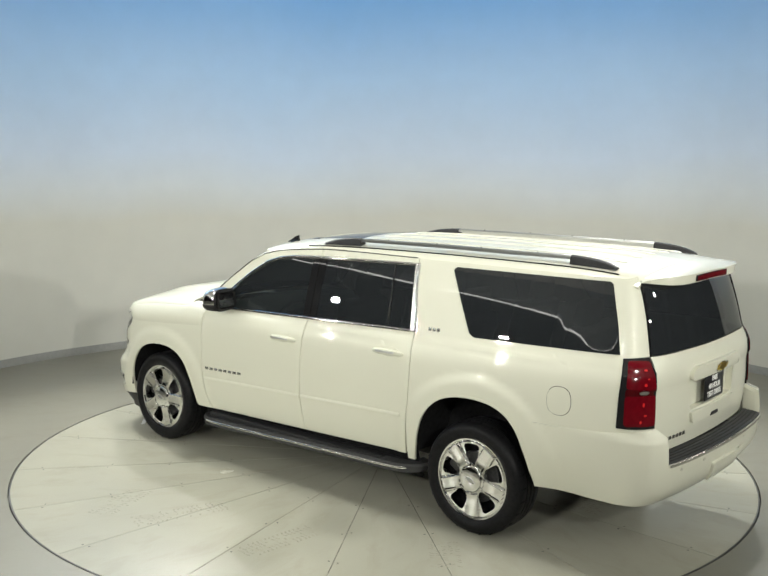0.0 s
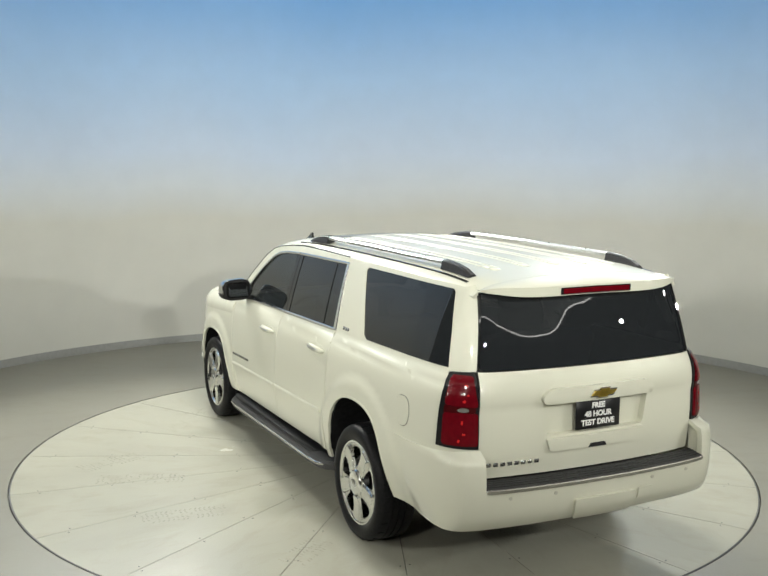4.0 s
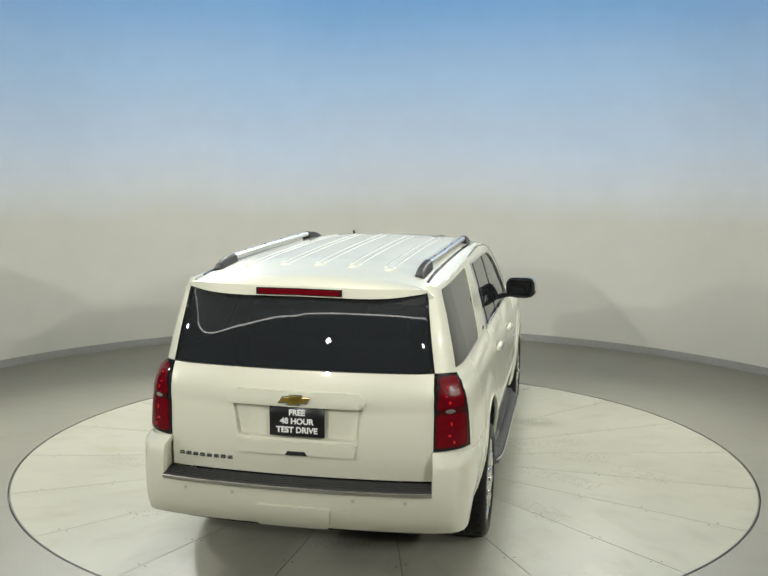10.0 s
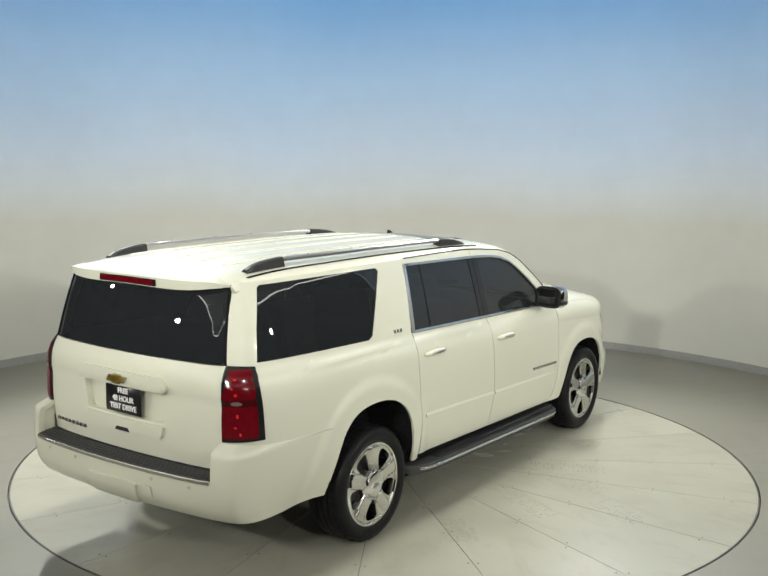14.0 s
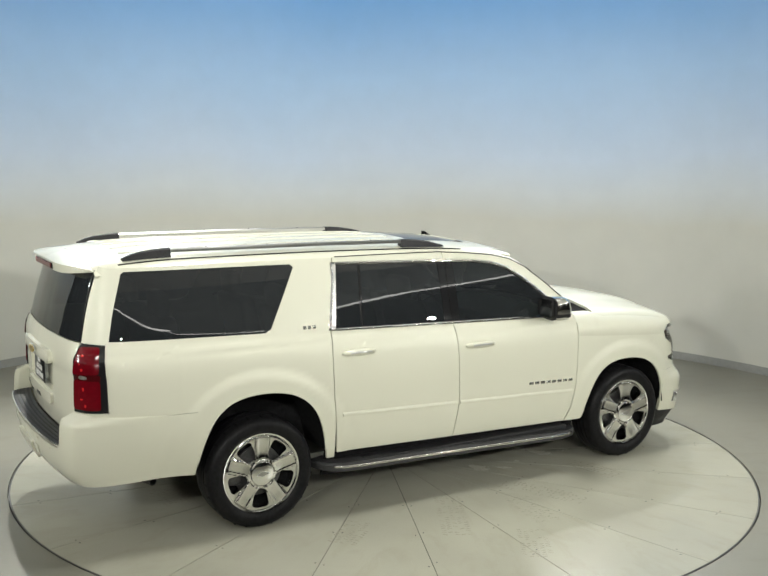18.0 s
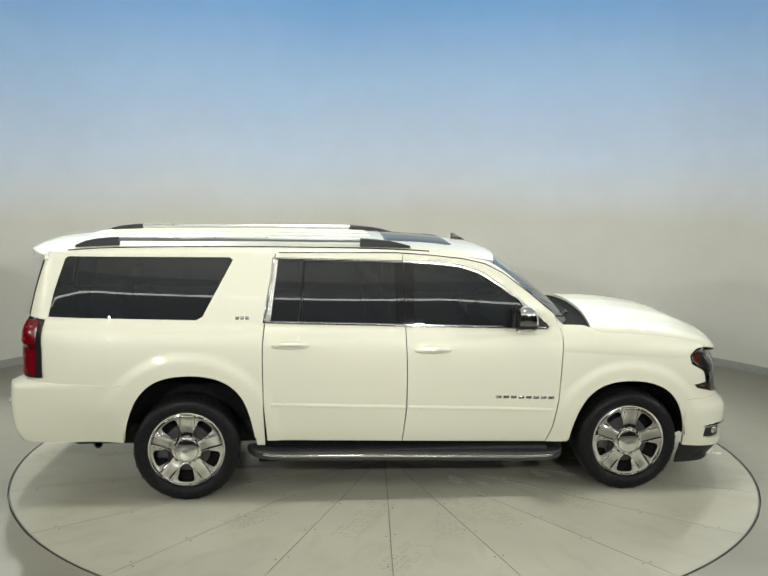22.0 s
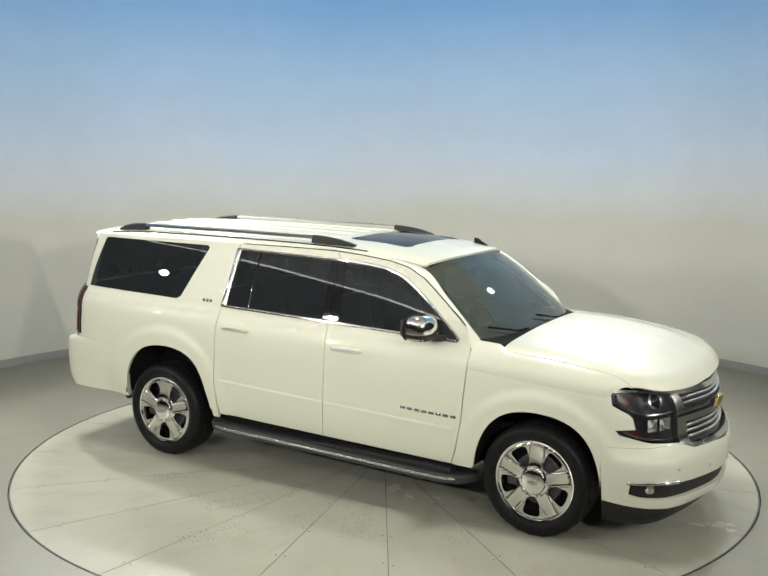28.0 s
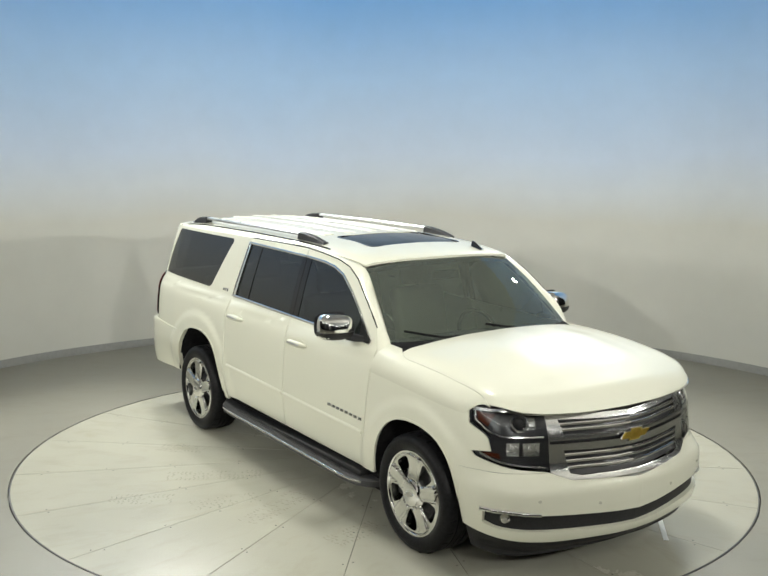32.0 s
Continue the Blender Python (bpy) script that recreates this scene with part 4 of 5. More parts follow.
def build_head_lamp(car, s):
    flip = s > 0
    U = lambda y: u_at(y)
    upper = [(U(0.950), 1.055), (U(0.944), 0.965), (U(0.905), 0.915), (U(0.890), 0.890), (U(0.600), 0.885), (U(0.606), 1.03), (U(0.80), 1.045)]
    lower = [(U(0.890), 0.890), (U(0.878), 0.812), (U(0.865), 0.745), (U(0.80), 0.722), (U(0.588), 0.692), (U(0.600), 0.885)]
    tip = [(U(0.878), 0.812), (U(0.935), 0.802), (U(0.925), 0.775), (U(0.865), 0.745)]
    lamp = part("head_lamp", sheet([upper, lower, tip], skin(s, -0.040), 0.03, thick=0.02, flip=flip), INNER, car, "dark headlamp with chrome projectors")
    part("lamp_lens", sheet([upper, lower, tip], skin(s, 0.002), 0.03, thick=0.04, flip=flip), LENS, lamp, "clear lens")
    m = plate_at(skin(s, -0.036), U(0.752), 0.968, flip)
    part("projector_ring", revolve([(0.040, 0.004), (0.043, 0.024), (0.050, 0.028), (0.058, 0.022), (0.060, 0.0)], 28, "z"), BRIGHT, lamp, m=m)
    part("projector", revolve([(0, 0.026), (0.014, 0.024), (0.028, 0.016), (0.040, 0.004)], 24, "z"), TRIM, lamp, "dark glass projector lens", m=m)
    part("reflector", box(0.10, 0.074, 0.012, bevel=0.008), BRIGHT, lamp, m=plate_at(skin(s, -0.040), U(0.70), 0.966, flip))
    for y, wide in ((0.790, 0.075), (0.690, 0.105)):
        cup = plate_at(skin(s, -0.036), U(y), 0.826 - 0.02 * (0.79 - y), flip)
        frame_w = [(-wide / 2, -0.040), (wide / 2, -0.040), (wide / 2, 0.040), (-wide / 2, 0.040)]
        dish = bmesh.new()
        rim = [dish.verts.new((a, b, 0.022)) for a, b in frame_w]
        deep = [dish.verts.new((a * 0.55, b * 0.45, 0.002)) for a, b in frame_w]
        for k in range(4):
            dish.faces.new((rim[k - 1], rim[k], deep[k], deep[k - 1]))
        dish.faces.new(deep)
        bmesh.ops.recalc_face_normals(dish, faces=dish.faces)
        part("reflector", dish, BRIGHT, lamp, m=cup)
        part("bulb", revolve([(0, 0.024), (0.008, 0.022), (0.012, 0.012), (0.012, 0.0)], 14, "z"), BRIGHT, lamp, m=cup)
    part("light_bar", moulding([(U(0.938), 1.03), (U(0.936), 0.985), (U(0.895), 0.925), (U(0.84), 0.900), (U(0.615), 0.893)], skin(s, -0.016), s, 0.012, 0.006), BRIGHT, lamp)
    part("light_bar", moulding([(U(0.920), 0.795), (U(0.87), 0.760), (U(0.80), 0.738), (U(0.605), 0.710)], skin(s, -0.016), s, 0.012, 0.006), BRIGHT, lamp)
    part("amber_reflector", sheet([(U(0.936), 1.028), (U(0.930), 0.985), (U(0.900), 0.950), (U(0.880), 1.020)], skin(s, -0.022), 0.04, thick=0.01, flip=flip), AMBER, lamp)
    part("amber_reflector", sheet([(U(0.918), 0.800), (U(0.905), 0.785), (U(0.845), 0.765), (U(0.855), 0.798)], skin(s, -0.022), 0.04, thick=0.01, flip=flip), AMBER, lamp)
    part("lamp_edge", sweep(along([(U(0.950), 1.052), (U(0.80), 1.043), (U(0.606), 1.028)], skin(s, 0.002), 30), [(-0.010, -0.006), (-0.010, 0.004), (0.010, 0.004), (0.010, -0.006)], up=(0.7, s * 0.7, 0.2)), DARK_CHROME, lamp)
    # body-coloured wedge between the two lamp halves
    f = skin(s)
    part("wing_wedge", sheet([(2.19, 0.698), (2.19, 0.90), (2.205, 1.0), (2.222, 1.05), (U(0.951), 1.05), (U(0.947), 0.963), (U(0.907), 0.912), (U(0.893), 0.888), (U(0.881), 0.814), (U(0.938), 0.804), (U(0.928), 0.774), (U(0.867), 0.742), (U(0.80), 0.719), (U(0.590), 0.6905)], f, 0.03, thick=0.015, flip=flip), PAINT, car)


def build_mirror(car, s):
    bm = bmesh.new()
    bmesh.ops.create_uvsphere(bm, u_segments=28, v_segments=16, radius=1.0)
    for v in bm.verts:
        c = v.co
        p = 3.6
        r = (abs(c.x) ** p + abs(c.y) ** p + abs(c.z) ** p) ** (1 / p)
        x, y, z = c / r
        taper = 1.0 - 0.12 * y * 1.0
        v.co = (0.086 * x * (1 - 0.25 * max(z, 0)), 0.125 * y, 0.088 * z * taper)
    for fce in bm.faces:
        fce.smooth = True
    at = pose(0.92, s * 1.045, 1.345, 0, 0, s * 8)
    if s < 0:
        at = pose(0.92, -1.045, 1.345, 0, 0, -8)
    shell = part("door_mirror", bm, CHROME, car, "chrome-capped door mirror", at)
    low = bmesh.new()
    bmesh.ops.create_uvsphere(low, u_segments=24, v_segments=12, radius=1.0)
    for v in low.verts:
        c = v.co
        p = 3.6
        r = (abs(c.x) ** p + abs(c.y) ** p + abs(c.z) ** p) ** (1 / p)
        x, y, z = c / r
        v.co = (0.089 * x, 0.128 * y, min(0.088 * z, -0.03) - 0.004)
    for fce in low.faces:
        fce.smooth = True
    part("mirror_base", low, BLACK, shell)
    rear = bmesh.new()
    bmesh.ops.create_uvsphere(rear, u_segments=24, v_segments=12, radius=1.0)
    for v in rear.verts:
        c = v.co
        p = 3.6
        r = (abs(c.x) ** p + abs(c.y) ** p + abs(c.z) ** p) ** (1 / p)
        x, y, z = c / r
        v.co = (min(0.088 * x, -0.070), 0.129 * y, 0.091 * z)
    for fce in rear.faces:
        fce.smooth = True
    part("mirror_housing", rear, BLACK, shell)
    part("mirror_back", box(0.012, 0.205, 0.134, (-0.083, 0, 0.002), 0.03, 3), TRIM, shell)
    part("mirror_glass", box(0.004, 0.175, 0.108), MIRROR, shell, m=pose(-0.088, 0, 0.002, 0, 9, 0))
    part("mirror_arm", sweep([(0.01, -s * 0.08, -0.07), (0.03, -s * 0.13, -0.082), (0.05, -s * 0.20, -0.085)], [(-0.05, -0.02), (-0.05, 0.018), (0.05, 0.018), (0.05, -0.02)]), BLACK, shell)


def build_rail(car, s):
    n = 40
    xs = np.linspace(-2.36, 0.11, n)
    y = np.interp(xs, [-2.36, -1.5, -0.3, 0.11], [0.612, 0.632, 0.632, 0.622])
    top = spline([(-2.36, 0.004), (-2.26, 0.034), (-2.05, 0.046), (-1.6, 0.044), (-0.6, 0.044), (-0.25, 0.046), (-0.06, 0.034), (0.11, 0.002)])
    pts = np.stack([xs, s * y, ROOF_Z(xs) + ROOF_Y(y) + top(xs)], -1)
    mid = (xs > -2.06) & (xs < -0.24)
    sec = [(-0.019, -0.020), (-0.021, -0.004), (-0.013, 0.006), (0.013, 0.006), (0.021, -0.004), (0.019, -0.020)]
    rail = part("roof_rail", sweep([tuple(p) for p in pts[mid]], sec), SATIN, car, "satin aluminium roof rail with black feet")
    for mask in (xs < -2.0, xs > -0.30):
        q = pts[mask]
        bm = bmesh.new()
        rings = []
        for p in q:
            g = float(ROOF_Z(p[0]) + ROOF_Y(abs(p[1]))) - 0.004
            rings.append([bm.verts.new((p[0], p[1] + d, z)) for d, z in ((-0.034, g), (-0.024, p[2]), (-0.014, p[2] + 0.009), (0.014, p[2] + 0.009), (0.024, p[2]), (0.034, g))])
        for a, b in zip(rings[:-1], rings[1:]):
            for j in range(6):
                bm.faces.new((a[j - 1], a[j], b[j], b[j - 1]))
        bm.faces.new(rings[0])
        bm.faces.new(rings[-1][::-1])
        bmesh.ops.recalc_face_normals(bm, faces=bm.faces)
        part("rail_foot", bm, BLACK, rail)
    ditch = np.stack([np.linspace(-2.4, 0.25, 40), np.full(40, s * 0.672), np.zeros(40)], -1)
    ditch[:, 2] = ROOF_Z(ditch[:, 0]) + ROOF_Y(np.abs(ditch[:, 1])) + 0.001
    part("roof_gutter", sweep([tuple(p) for p in ditch], [(-0.009, -0.004), (-0.009, 0.003), (0.009, 0.003), (0.009, -0.004)]), TRIM, car)
    for x in (-1.8, -1.35, -0.95, -0.5):
        i = int(np.argmin(np.abs(xs - x)))
        part("rail_bolt", revolve([(0, 0.004), (0.006, 0.003), (0.007, 0)], 8, "z"), BLACK, rail, m=pose(xs[i], pts[i][1], pts[i][2] + 0.006))


def build_roof(car):
    roof = [(-2.56, -0.735), (-2.56, 0.735), (0.02, 0.735), (0.70, 0.68), (0.745, 0.668), (0.775, 0.50), (0.80, 0.25), (0.808, 0), (0.80, -0.25), (0.775, -0.50), (0.745, -0.668), (0.70, -0.68), (0.02, -0.735)]
    hatch = rounded([(-0.06, -0.43), (0.46, -0.43), (0.46, 0.43), (-0.06, 0.43)], 0.06)
    roof_ob = part("roof", sheet(roof, roof_f, 0.06, [hatch], 0.02, False), PAINT, car)
    part("sunroof", sheet(hatch, lambda x, y: roof_f(x, y) - np.array([0, 0, 0.004]), 0.08, thick=0.01), GLASS_ROOF, roof_ob, "dark glass sunroof")
    part("sunroof_frame", sweep([(*p, float(ROOF_Z(p[0]) + ROOF_Y(abs(p[1])))) for p in hatch], [(-0.010, -0.004), (-0.010, 0.002), (0.010, 0.002), (0.010, -0.004)], closed=True), TRIM, roof_ob)
    for k, y in enumerate((-0.42, -0.21, 0.0, 0.21, 0.42)):
        for d in (-0.045, 0.045):
            xs = np.linspace(-2.28, -0.16, 24)
            p = roof_f(xs, np.full(24, y + d * 0.55))
            part("roof_rib", sweep([tuple(q) for q in p], [(-0.012, -0.003), (-0.006, 0.004), (0.006, 0.004), (0.012, -0.003)], sharp=False), PAINT, roof_ob)
        end = bmesh.new()
        bmesh.ops.create_uvsphere(end, u_segments=12, v_segments=6, radius=1.0)
        for v in end.verts:
            v.co = (0.045 * v.co.x, 0.036 * v.co.y, 0.009 * v.co.z)
        for face in end.faces:
            face.smooth = True
        part("rib_end", end, PAINT, roof_ob, m=pose(-2.29, y, float(ROOF_Z(-2.29) + ROOF_Y(abs(y))), 0, -5, 0))
    fin = bmesh.new()
    low = [fin.verts.new(p) for p in ((-0.075, -0.028, -0.01), (0.085, -0.020, -0.015), (0.085, 0.020, -0.015), (-0.075, 0.028, -0.01))]
    mid = [fin.verts.new(p) for p in ((-0.070, -0.014, 0.015), (0.04, -0.009, 0.012), (0.04, 0.009, 0.012), (-0.070, 0.014, 0.015))]
    top = [fin.verts.new(p) for p in ((-0.070, -0.005, 0.062), (-0.030, -0.004, 0.056), (-0.030, 0.004, 0.056), (-0.070, 0.005, 0.062))]
    for a, b in ((low, mid), (mid, top)):
        for j in range(4):
            fin.faces.new((a[j - 1], a[j], b[j], b[j - 1]))
    fin.faces.new(top)
    bmesh.ops.recalc_face_normals(fin, faces=fin.faces)
    part("antenna_fin", fin, TRIM, car, "black shark-fin antenna", pose(0.655, 0.435, float(ROOF_Z(0.62) + ROOF_Y(0.435)) - 0.002) @ Matrix.Scale(0.78, 4))
    # spoiler over the rear glass
    tip = lambda y: -2.720 + 0.105 * (np.abs(y) / 0.705) ** 4.5

    def top_f(a, y):
        x = -2.562 + (tip(y) + 2.562) * a
        return np.stack([x, y * (1 - 0.045 * a), ROOF_Z(x) + ROOF_Y(np.abs(y)) * (1 - 0.55 * a) - 0.016 * a * a], -1)

    def low_f(a, y):
        e = top_f(np.ones_like(y), y)
        back = np.stack([np.full_like(y, -2.60), y * 0.94, np.full_like(y, 1.772)], -1)
        edge = e - np.stack([-0.006 + 0 * y, 0 * y, 0.060 - 0.036 * (np.abs(y) / 0.706) ** 6], -1)
        t = np.clip((a - 0.35) / 0.65, 0, 1)[:, None]
        k = np.clip(a / 0.35, 0, 1)[:, None]
        return np.where((a < 0.35)[:, None], e * (1 - k) + edge * k, edge * (1 - t) + back * t)
    sq = [(0, -0.706), (1, -0.706), (1, 0.706), (0, 0.706)]
    sp = part("spoiler", joined(sheet(sq, top_f, (0.12, 0.05), flip=True), sheet(sq, low_f, (0.117, 0.05), flip=True)), PAINT, car)
    ys = np.linspace(-0.245, 0.245, 40)
    lamp = [(float(tip(y)) - 0.001, y, float(top_f(np.array([1.0]), np.array([y]))[0][2]) - 0.030) for y in ys]
    hs = part("brake_lamp", sweep(lamp, [(-0.006, -0.020), (-0.006, 0.020), (0.006, 0.020), (0.006, -0.020)]), TRIM, sp, "red high-mounted brake lamp")
    part("red_lens", sweep([(x - 0.003, y, z) for x, y, z in lamp[1:-1]], [(-0.006, -0.014), (-0.006, 0.014), (0.006, 0.014), (0.006, -0.014)]), RED, hs)
    for s in (-1, 1):
        t = np.linspace(0, 1, 12)
        y = np.full(12, s * 0.706)
        bm = bmesh.new()
        ring = [bm.verts.new(tuple(p)) for p in list(top_f(t, y)) + list(low_f(t, y))[1:]]
        bm.faces.new(ring)
        bmesh.ops.recalc_face_normals(bm, faces=bm.faces)
        part("spoiler_end", bm, PAINT, sp)


def tail_f(extra=0.0, scale=1.0):
    def f(y, z):
        yy = np.abs(y) / narrow(squared(z))
        x = np.interp(yy, TAIL_Y, TAIL_X)
        return np.stack([x + TAIL(z) * -1.0 - extra, y, z + 0 * y], -1)
    return f


_u = np.linspace(U_REAR, XR - 0.2, 90)
TAIL_X, TAIL_Y = outline(_u)


def build_tail(car):
    gate = [(-0.763, 0.736), (0.763, 0.736), (0.763, 1.20), (0.755, 1.342), (-0.755, 1.342), (-0.763, 1.20)]
    recess = rounded([(-0.345, 0.955), (0.345, 0.955), (0.375, 1.15), (-0.375, 1.15)], 0.03)
    tg = part("tailgate", sheet(gate, tail_f(0.0), 0.05, [recess], 0.05, True), PAINT, car)
    part("plate_recess", sheet(rounded([(-0.36, 0.94), (0.36, 0.94), (0.39, 1.16), (-0.39, 1.16)], 0.03), tail_f(-0.045), 0.06, flip=True), PAINT, tg)
    part("rear_glass", sheet(rounded([(-0.745, 1.348), (0.745, 1.348), (0.678, 1.785), (-0.678, 1.785)], 0.03), tail_f(-0.004), 0.06, thick=0.01, flip=True), GLASS_DARK, tg, "dark privacy glass")
    for s in (-1, 1):
        part("glass_edge", sweep([tuple(p) for p in along([(s * 0.752, 1.345), (s * 0.686, 1.785)], tail_f(0.0), 30)], [(-0.006, -0.012), (-0.006, 0.003), (0.006, 0.003), (0.006, -0.012)], up=(-1, 0, 0.2)), TRIM, tg)
    # ledge above the plate and pull panel below it
    ledge = rounded([(-0.385, 1.145), (0.385, 1.145), (0.40, 1.19), (0.345, 1.235), (-0.345, 1.235), (-0.40, 1.19)], 0.03)
    part("gate_ledge", sheet(ledge, tail_f(0.030), 0.05, thick=0.075, flip=True), PAINT, tg)
    pull = rounded([(-0.325, 0.862), (0.325, 0.862), (0.352, 0.94), (-0.352, 0.94)], 0.02)
    part("pull_panel", sheet(pull, tail_f(0.020), 0.05, thick=0.065, flip=True), PAINT, tg)
    part("pull_slot", sheet([(-0.065, 0.862), (0.065, 0.862), (0.05, 0.886), (-0.05, 0.886)], tail_f(0.023), 0.05, thick=0.01, flip=True), BLACK, tg)
    # dealer plate
    mx = Matrix.Translation((-2.776, -0.003, 1.055)) @ Matrix(((0, 0, -1, 0), (-1, 0, 0, 0), (0, 1, 0, 0), (0, 0, 0, 1)))
    pl = part("dealer_plate", box(0.318, 0.172, 0.006, bevel=0.003, seg=1), PLATE, tg, "black plate with white words", mx)
    for words, y, size in (("FREE", 0.050, 0.045), ("48 HOUR", 0.0, 0.046), ("TEST DRIVE", -0.050, 0.046)):
        for glyph in islands(text(words, size, 0.001)):
            part("plate_letter", glyph, WHITE_INK, pl, m=pose(0, y, 0.0045))
    # gold cross-shaped badge with bright edge
    for grow, z, mat in ((0.020, 0.0, BRIGHT), (0.0, 0.006, GOLD)):
        bm = merged(sheet_bar(0.150 + grow * 0.7, 0.027 + grow * 0.7, 0.014), sheet_bar(0.062 + grow * 0.7, 0.048 + grow * 0.7, 0.008))
        part("badge", bm, mat, tg, "gold badge with chrome rim" if mat is GOLD else "", Matrix.Translation((-2.818 - z, -0.002, 1.190)) @ Matrix(((0, 0, -1, 0), (-1, 0, 0, 0), (0, 1, 0, 0), (0, 0, 0, 1))))
    for k in range(8):
        y = 0.55 + (3.5 - k) * 0.043
        p = tail_f(0.003)(np.array([y]), np.array([0.815]))[0]
        part("letter_bar", box(0.006, 0.030, 0.022, bevel=0.002, seg=1), LETTER, tg, m=pose(*p))
    # bumper: high corners, lower middle with step pad
    BUMP = spline([(0.36, -0.06), (0.42, 0.0), (0.47, 0.055), (0.53, 0.092), (0.60, 0.108), (0.70, 0.116), (0.80, 0.112), (0.866, 0.102), (0.886, 0.090), (0.898, 0.050), (0.906, 0.016), (0.93, 0.01)])
    inn, far = XR, U_REAR
    for _ in range(40):
        mid = (inn + far) / 2
        inn, far = (mid, far) if bumper_outline(mid)[1] > 0.772 else (inn, mid)
    for s in (-1, 1):
        def f(u, z, s=s):
            x, y = bumper_outline(u)
            nx, ny = outward(u, bumper_outline)
            in_x, in_y = outline(u)
            top = smooth(z, 0.868, 0.906)
            x, y = x + (in_x - x) * top, y + (in_y - y) * top
            ny = ny * np.clip(y / 0.12, 0, 1)
            wr = smooth(-u, -XR - 0.15, -XR + 0.62)
            zz = z + 0.025 * np.clip(x, -2.8, 1.3)
            r = np.hypot(x + 1.549, z - 0.40)
            d, e = (SIDE(zz) + 0.014 * (1 - smooth(r, 0.625, 0.715)) + tuck(x, z)) * (1 - wr), BUMP(z) * wr
            return np.stack([x + nx * d - e * np.abs(nx), s * (y + ny * d + ny * e * 0.12), z + 0 * u], -1)
        corner = [[(-2.0, 0.43), (-2.0, 0.866), (-2.15, 0.866), (-2.5, 0.893), (inn, 0.912), (inn, 0.46), (-2.45, 0.45)], [(-2.0, 0.43), (-1.8, 0.5), (-1.8, 0.866), (-2.0, 0.866)]]
        centre = [(inn, 0.46), (inn, 0.715), (U_REAR, 0.715), (U_REAR, 0.47)]
        bump = part("rear_bumper", sheet(corner + [centre], f, 0.04, [R_ARCH], 0.035, s > 0), PAINT, car)
        bm = bmesh.new()
        rim = f(np.full(9, inn), np.linspace(0.70, 0.904, 9))
        va = [bm.verts.new(tuple(p)) for p in rim]
        vb = [bm.verts.new((p[0] + 0.12, p[1], p[2])) for p in rim]
        for k in range(1, 9):
            bm.faces.new((va[k - 1], va[k], vb[k], vb[k - 1]))
        bmesh.ops.recalc_face_normals(bm, faces=bm.faces)
        part("bumper_end", bm, PAINT, bump)
        for y in (0.34, 0.62):
            part("park_sensor", revolve([(0, 0.002), (0.008, 0.002), (0.0085, 0.004), (0.0105, 0.004), (0.011, 0)], 14, "z"), PAINT_DULL, bump, m=plate_at(f, u_at(y, False), 0.655, s > 0))
    ys = np.linspace(-0.775, 0.775, 40)

    def pad_f(a, y):
        x0 = np.interp(np.abs(y), TAIL_Y, TAIL_X) + 0.01
        return np.stack([x0 - a * 0.130, y, 0.728 - 0.010 * a * a + 0 * y], -1)
    pad = part("bumper_pad", sheet([(0, -0.775), (1, -0.775), (1, 0.775), (0, 0.775)], pad_f, (0.25, 0.08), thick=0.03, flip=True), PAD, car, "dark grey bumper step pad")
    for k in range(4):
        a = 0.2 + 0.2 * k
        part("tread_rib", sweep([tuple(p) for p in pad_f(np.full(40, a), ys)], [(-0.005, -0.002), (-0.003, 0.004), (0.003, 0.004), (0.005, -0.002)]), BLACK, pad)
    part("bright_edge", sweep([tuple(p - np.array([0.004, 0, 0.014])) for p in pad_f(np.full(40, 1.0), ys)], [(-0.006, -0.011), (-0.006, 0.006), (-0.001, 0.011), (0.006, 0.011), (0.006, -0.011)]), BRIGHT, pad, "chrome strip")
    hitch = rounded([(-0.205, 0.465), (0.205, 0.465), (0.222, 0.60), (-0.222, 0.60)], 0.025)

    def hf(y, z):
        x = np.interp(np.abs(y), TAIL_Y, TAIL_X)
        return np.stack([x - BUMP(z) - 0.020, y, z + 0 * y], -1)
    part("hitch_cover", sheet(hitch, hf, 0.05, thick=0.03, flip=True), PAINT, car)
    part("tow_socket_flap", sheet([(-0.34, 0.535), (-0.245, 0.535), (-0.245, 0.605), (-0.34, 0.605)], lambda y, z: hf(y, z) + np.array([0.011, 0, 0]), 0.05, thick=0.006, flip=True), PAINT, car)
    part("rear_valance", sheet([(-0.70, 0.40), (0.70, 0.40), (0.72, 0.47), (-0.72, 0.47)], lambda y, z: np.stack([np.interp(np.abs(y), TAIL_Y, TAIL_X) + 0.09, y, z + 0 * y], -1), 0.1, flip=True), LINER, car)
    part("exhaust_tip", revolve([(0.026, 0.0), (0.031, 0.0), (0.031, 0.16), (0.026, 0.16)], 20), IRON, car, m=pose(-2.22, -0.72, 0.36, 0, 0, 20))


def sheet_bar(w, h, lean):
    """A slanted flat bar, centred, in xy."""
    bm = bmesh.new()
    lo = [bm.verts.new(p) for p in ((-w / 2 - lean, -h / 2, 0), (w / 2 - lean, -h / 2, 0), (w / 2 + lean, h / 2, 0), (-w / 2 + lean, h / 2, 0))]
    r = bmesh.ops.extrude_face_region(bm, geom=[bm.faces.new(lo)])
    bmesh.ops.translate(bm, verts=[v for v in r["geom"] if isinstance(v, bmesh.types.BMVert)], vec=(0, 0, 0.008))
    bmesh.ops.recalc_face_normals(bm, faces=bm.faces)
    return bm


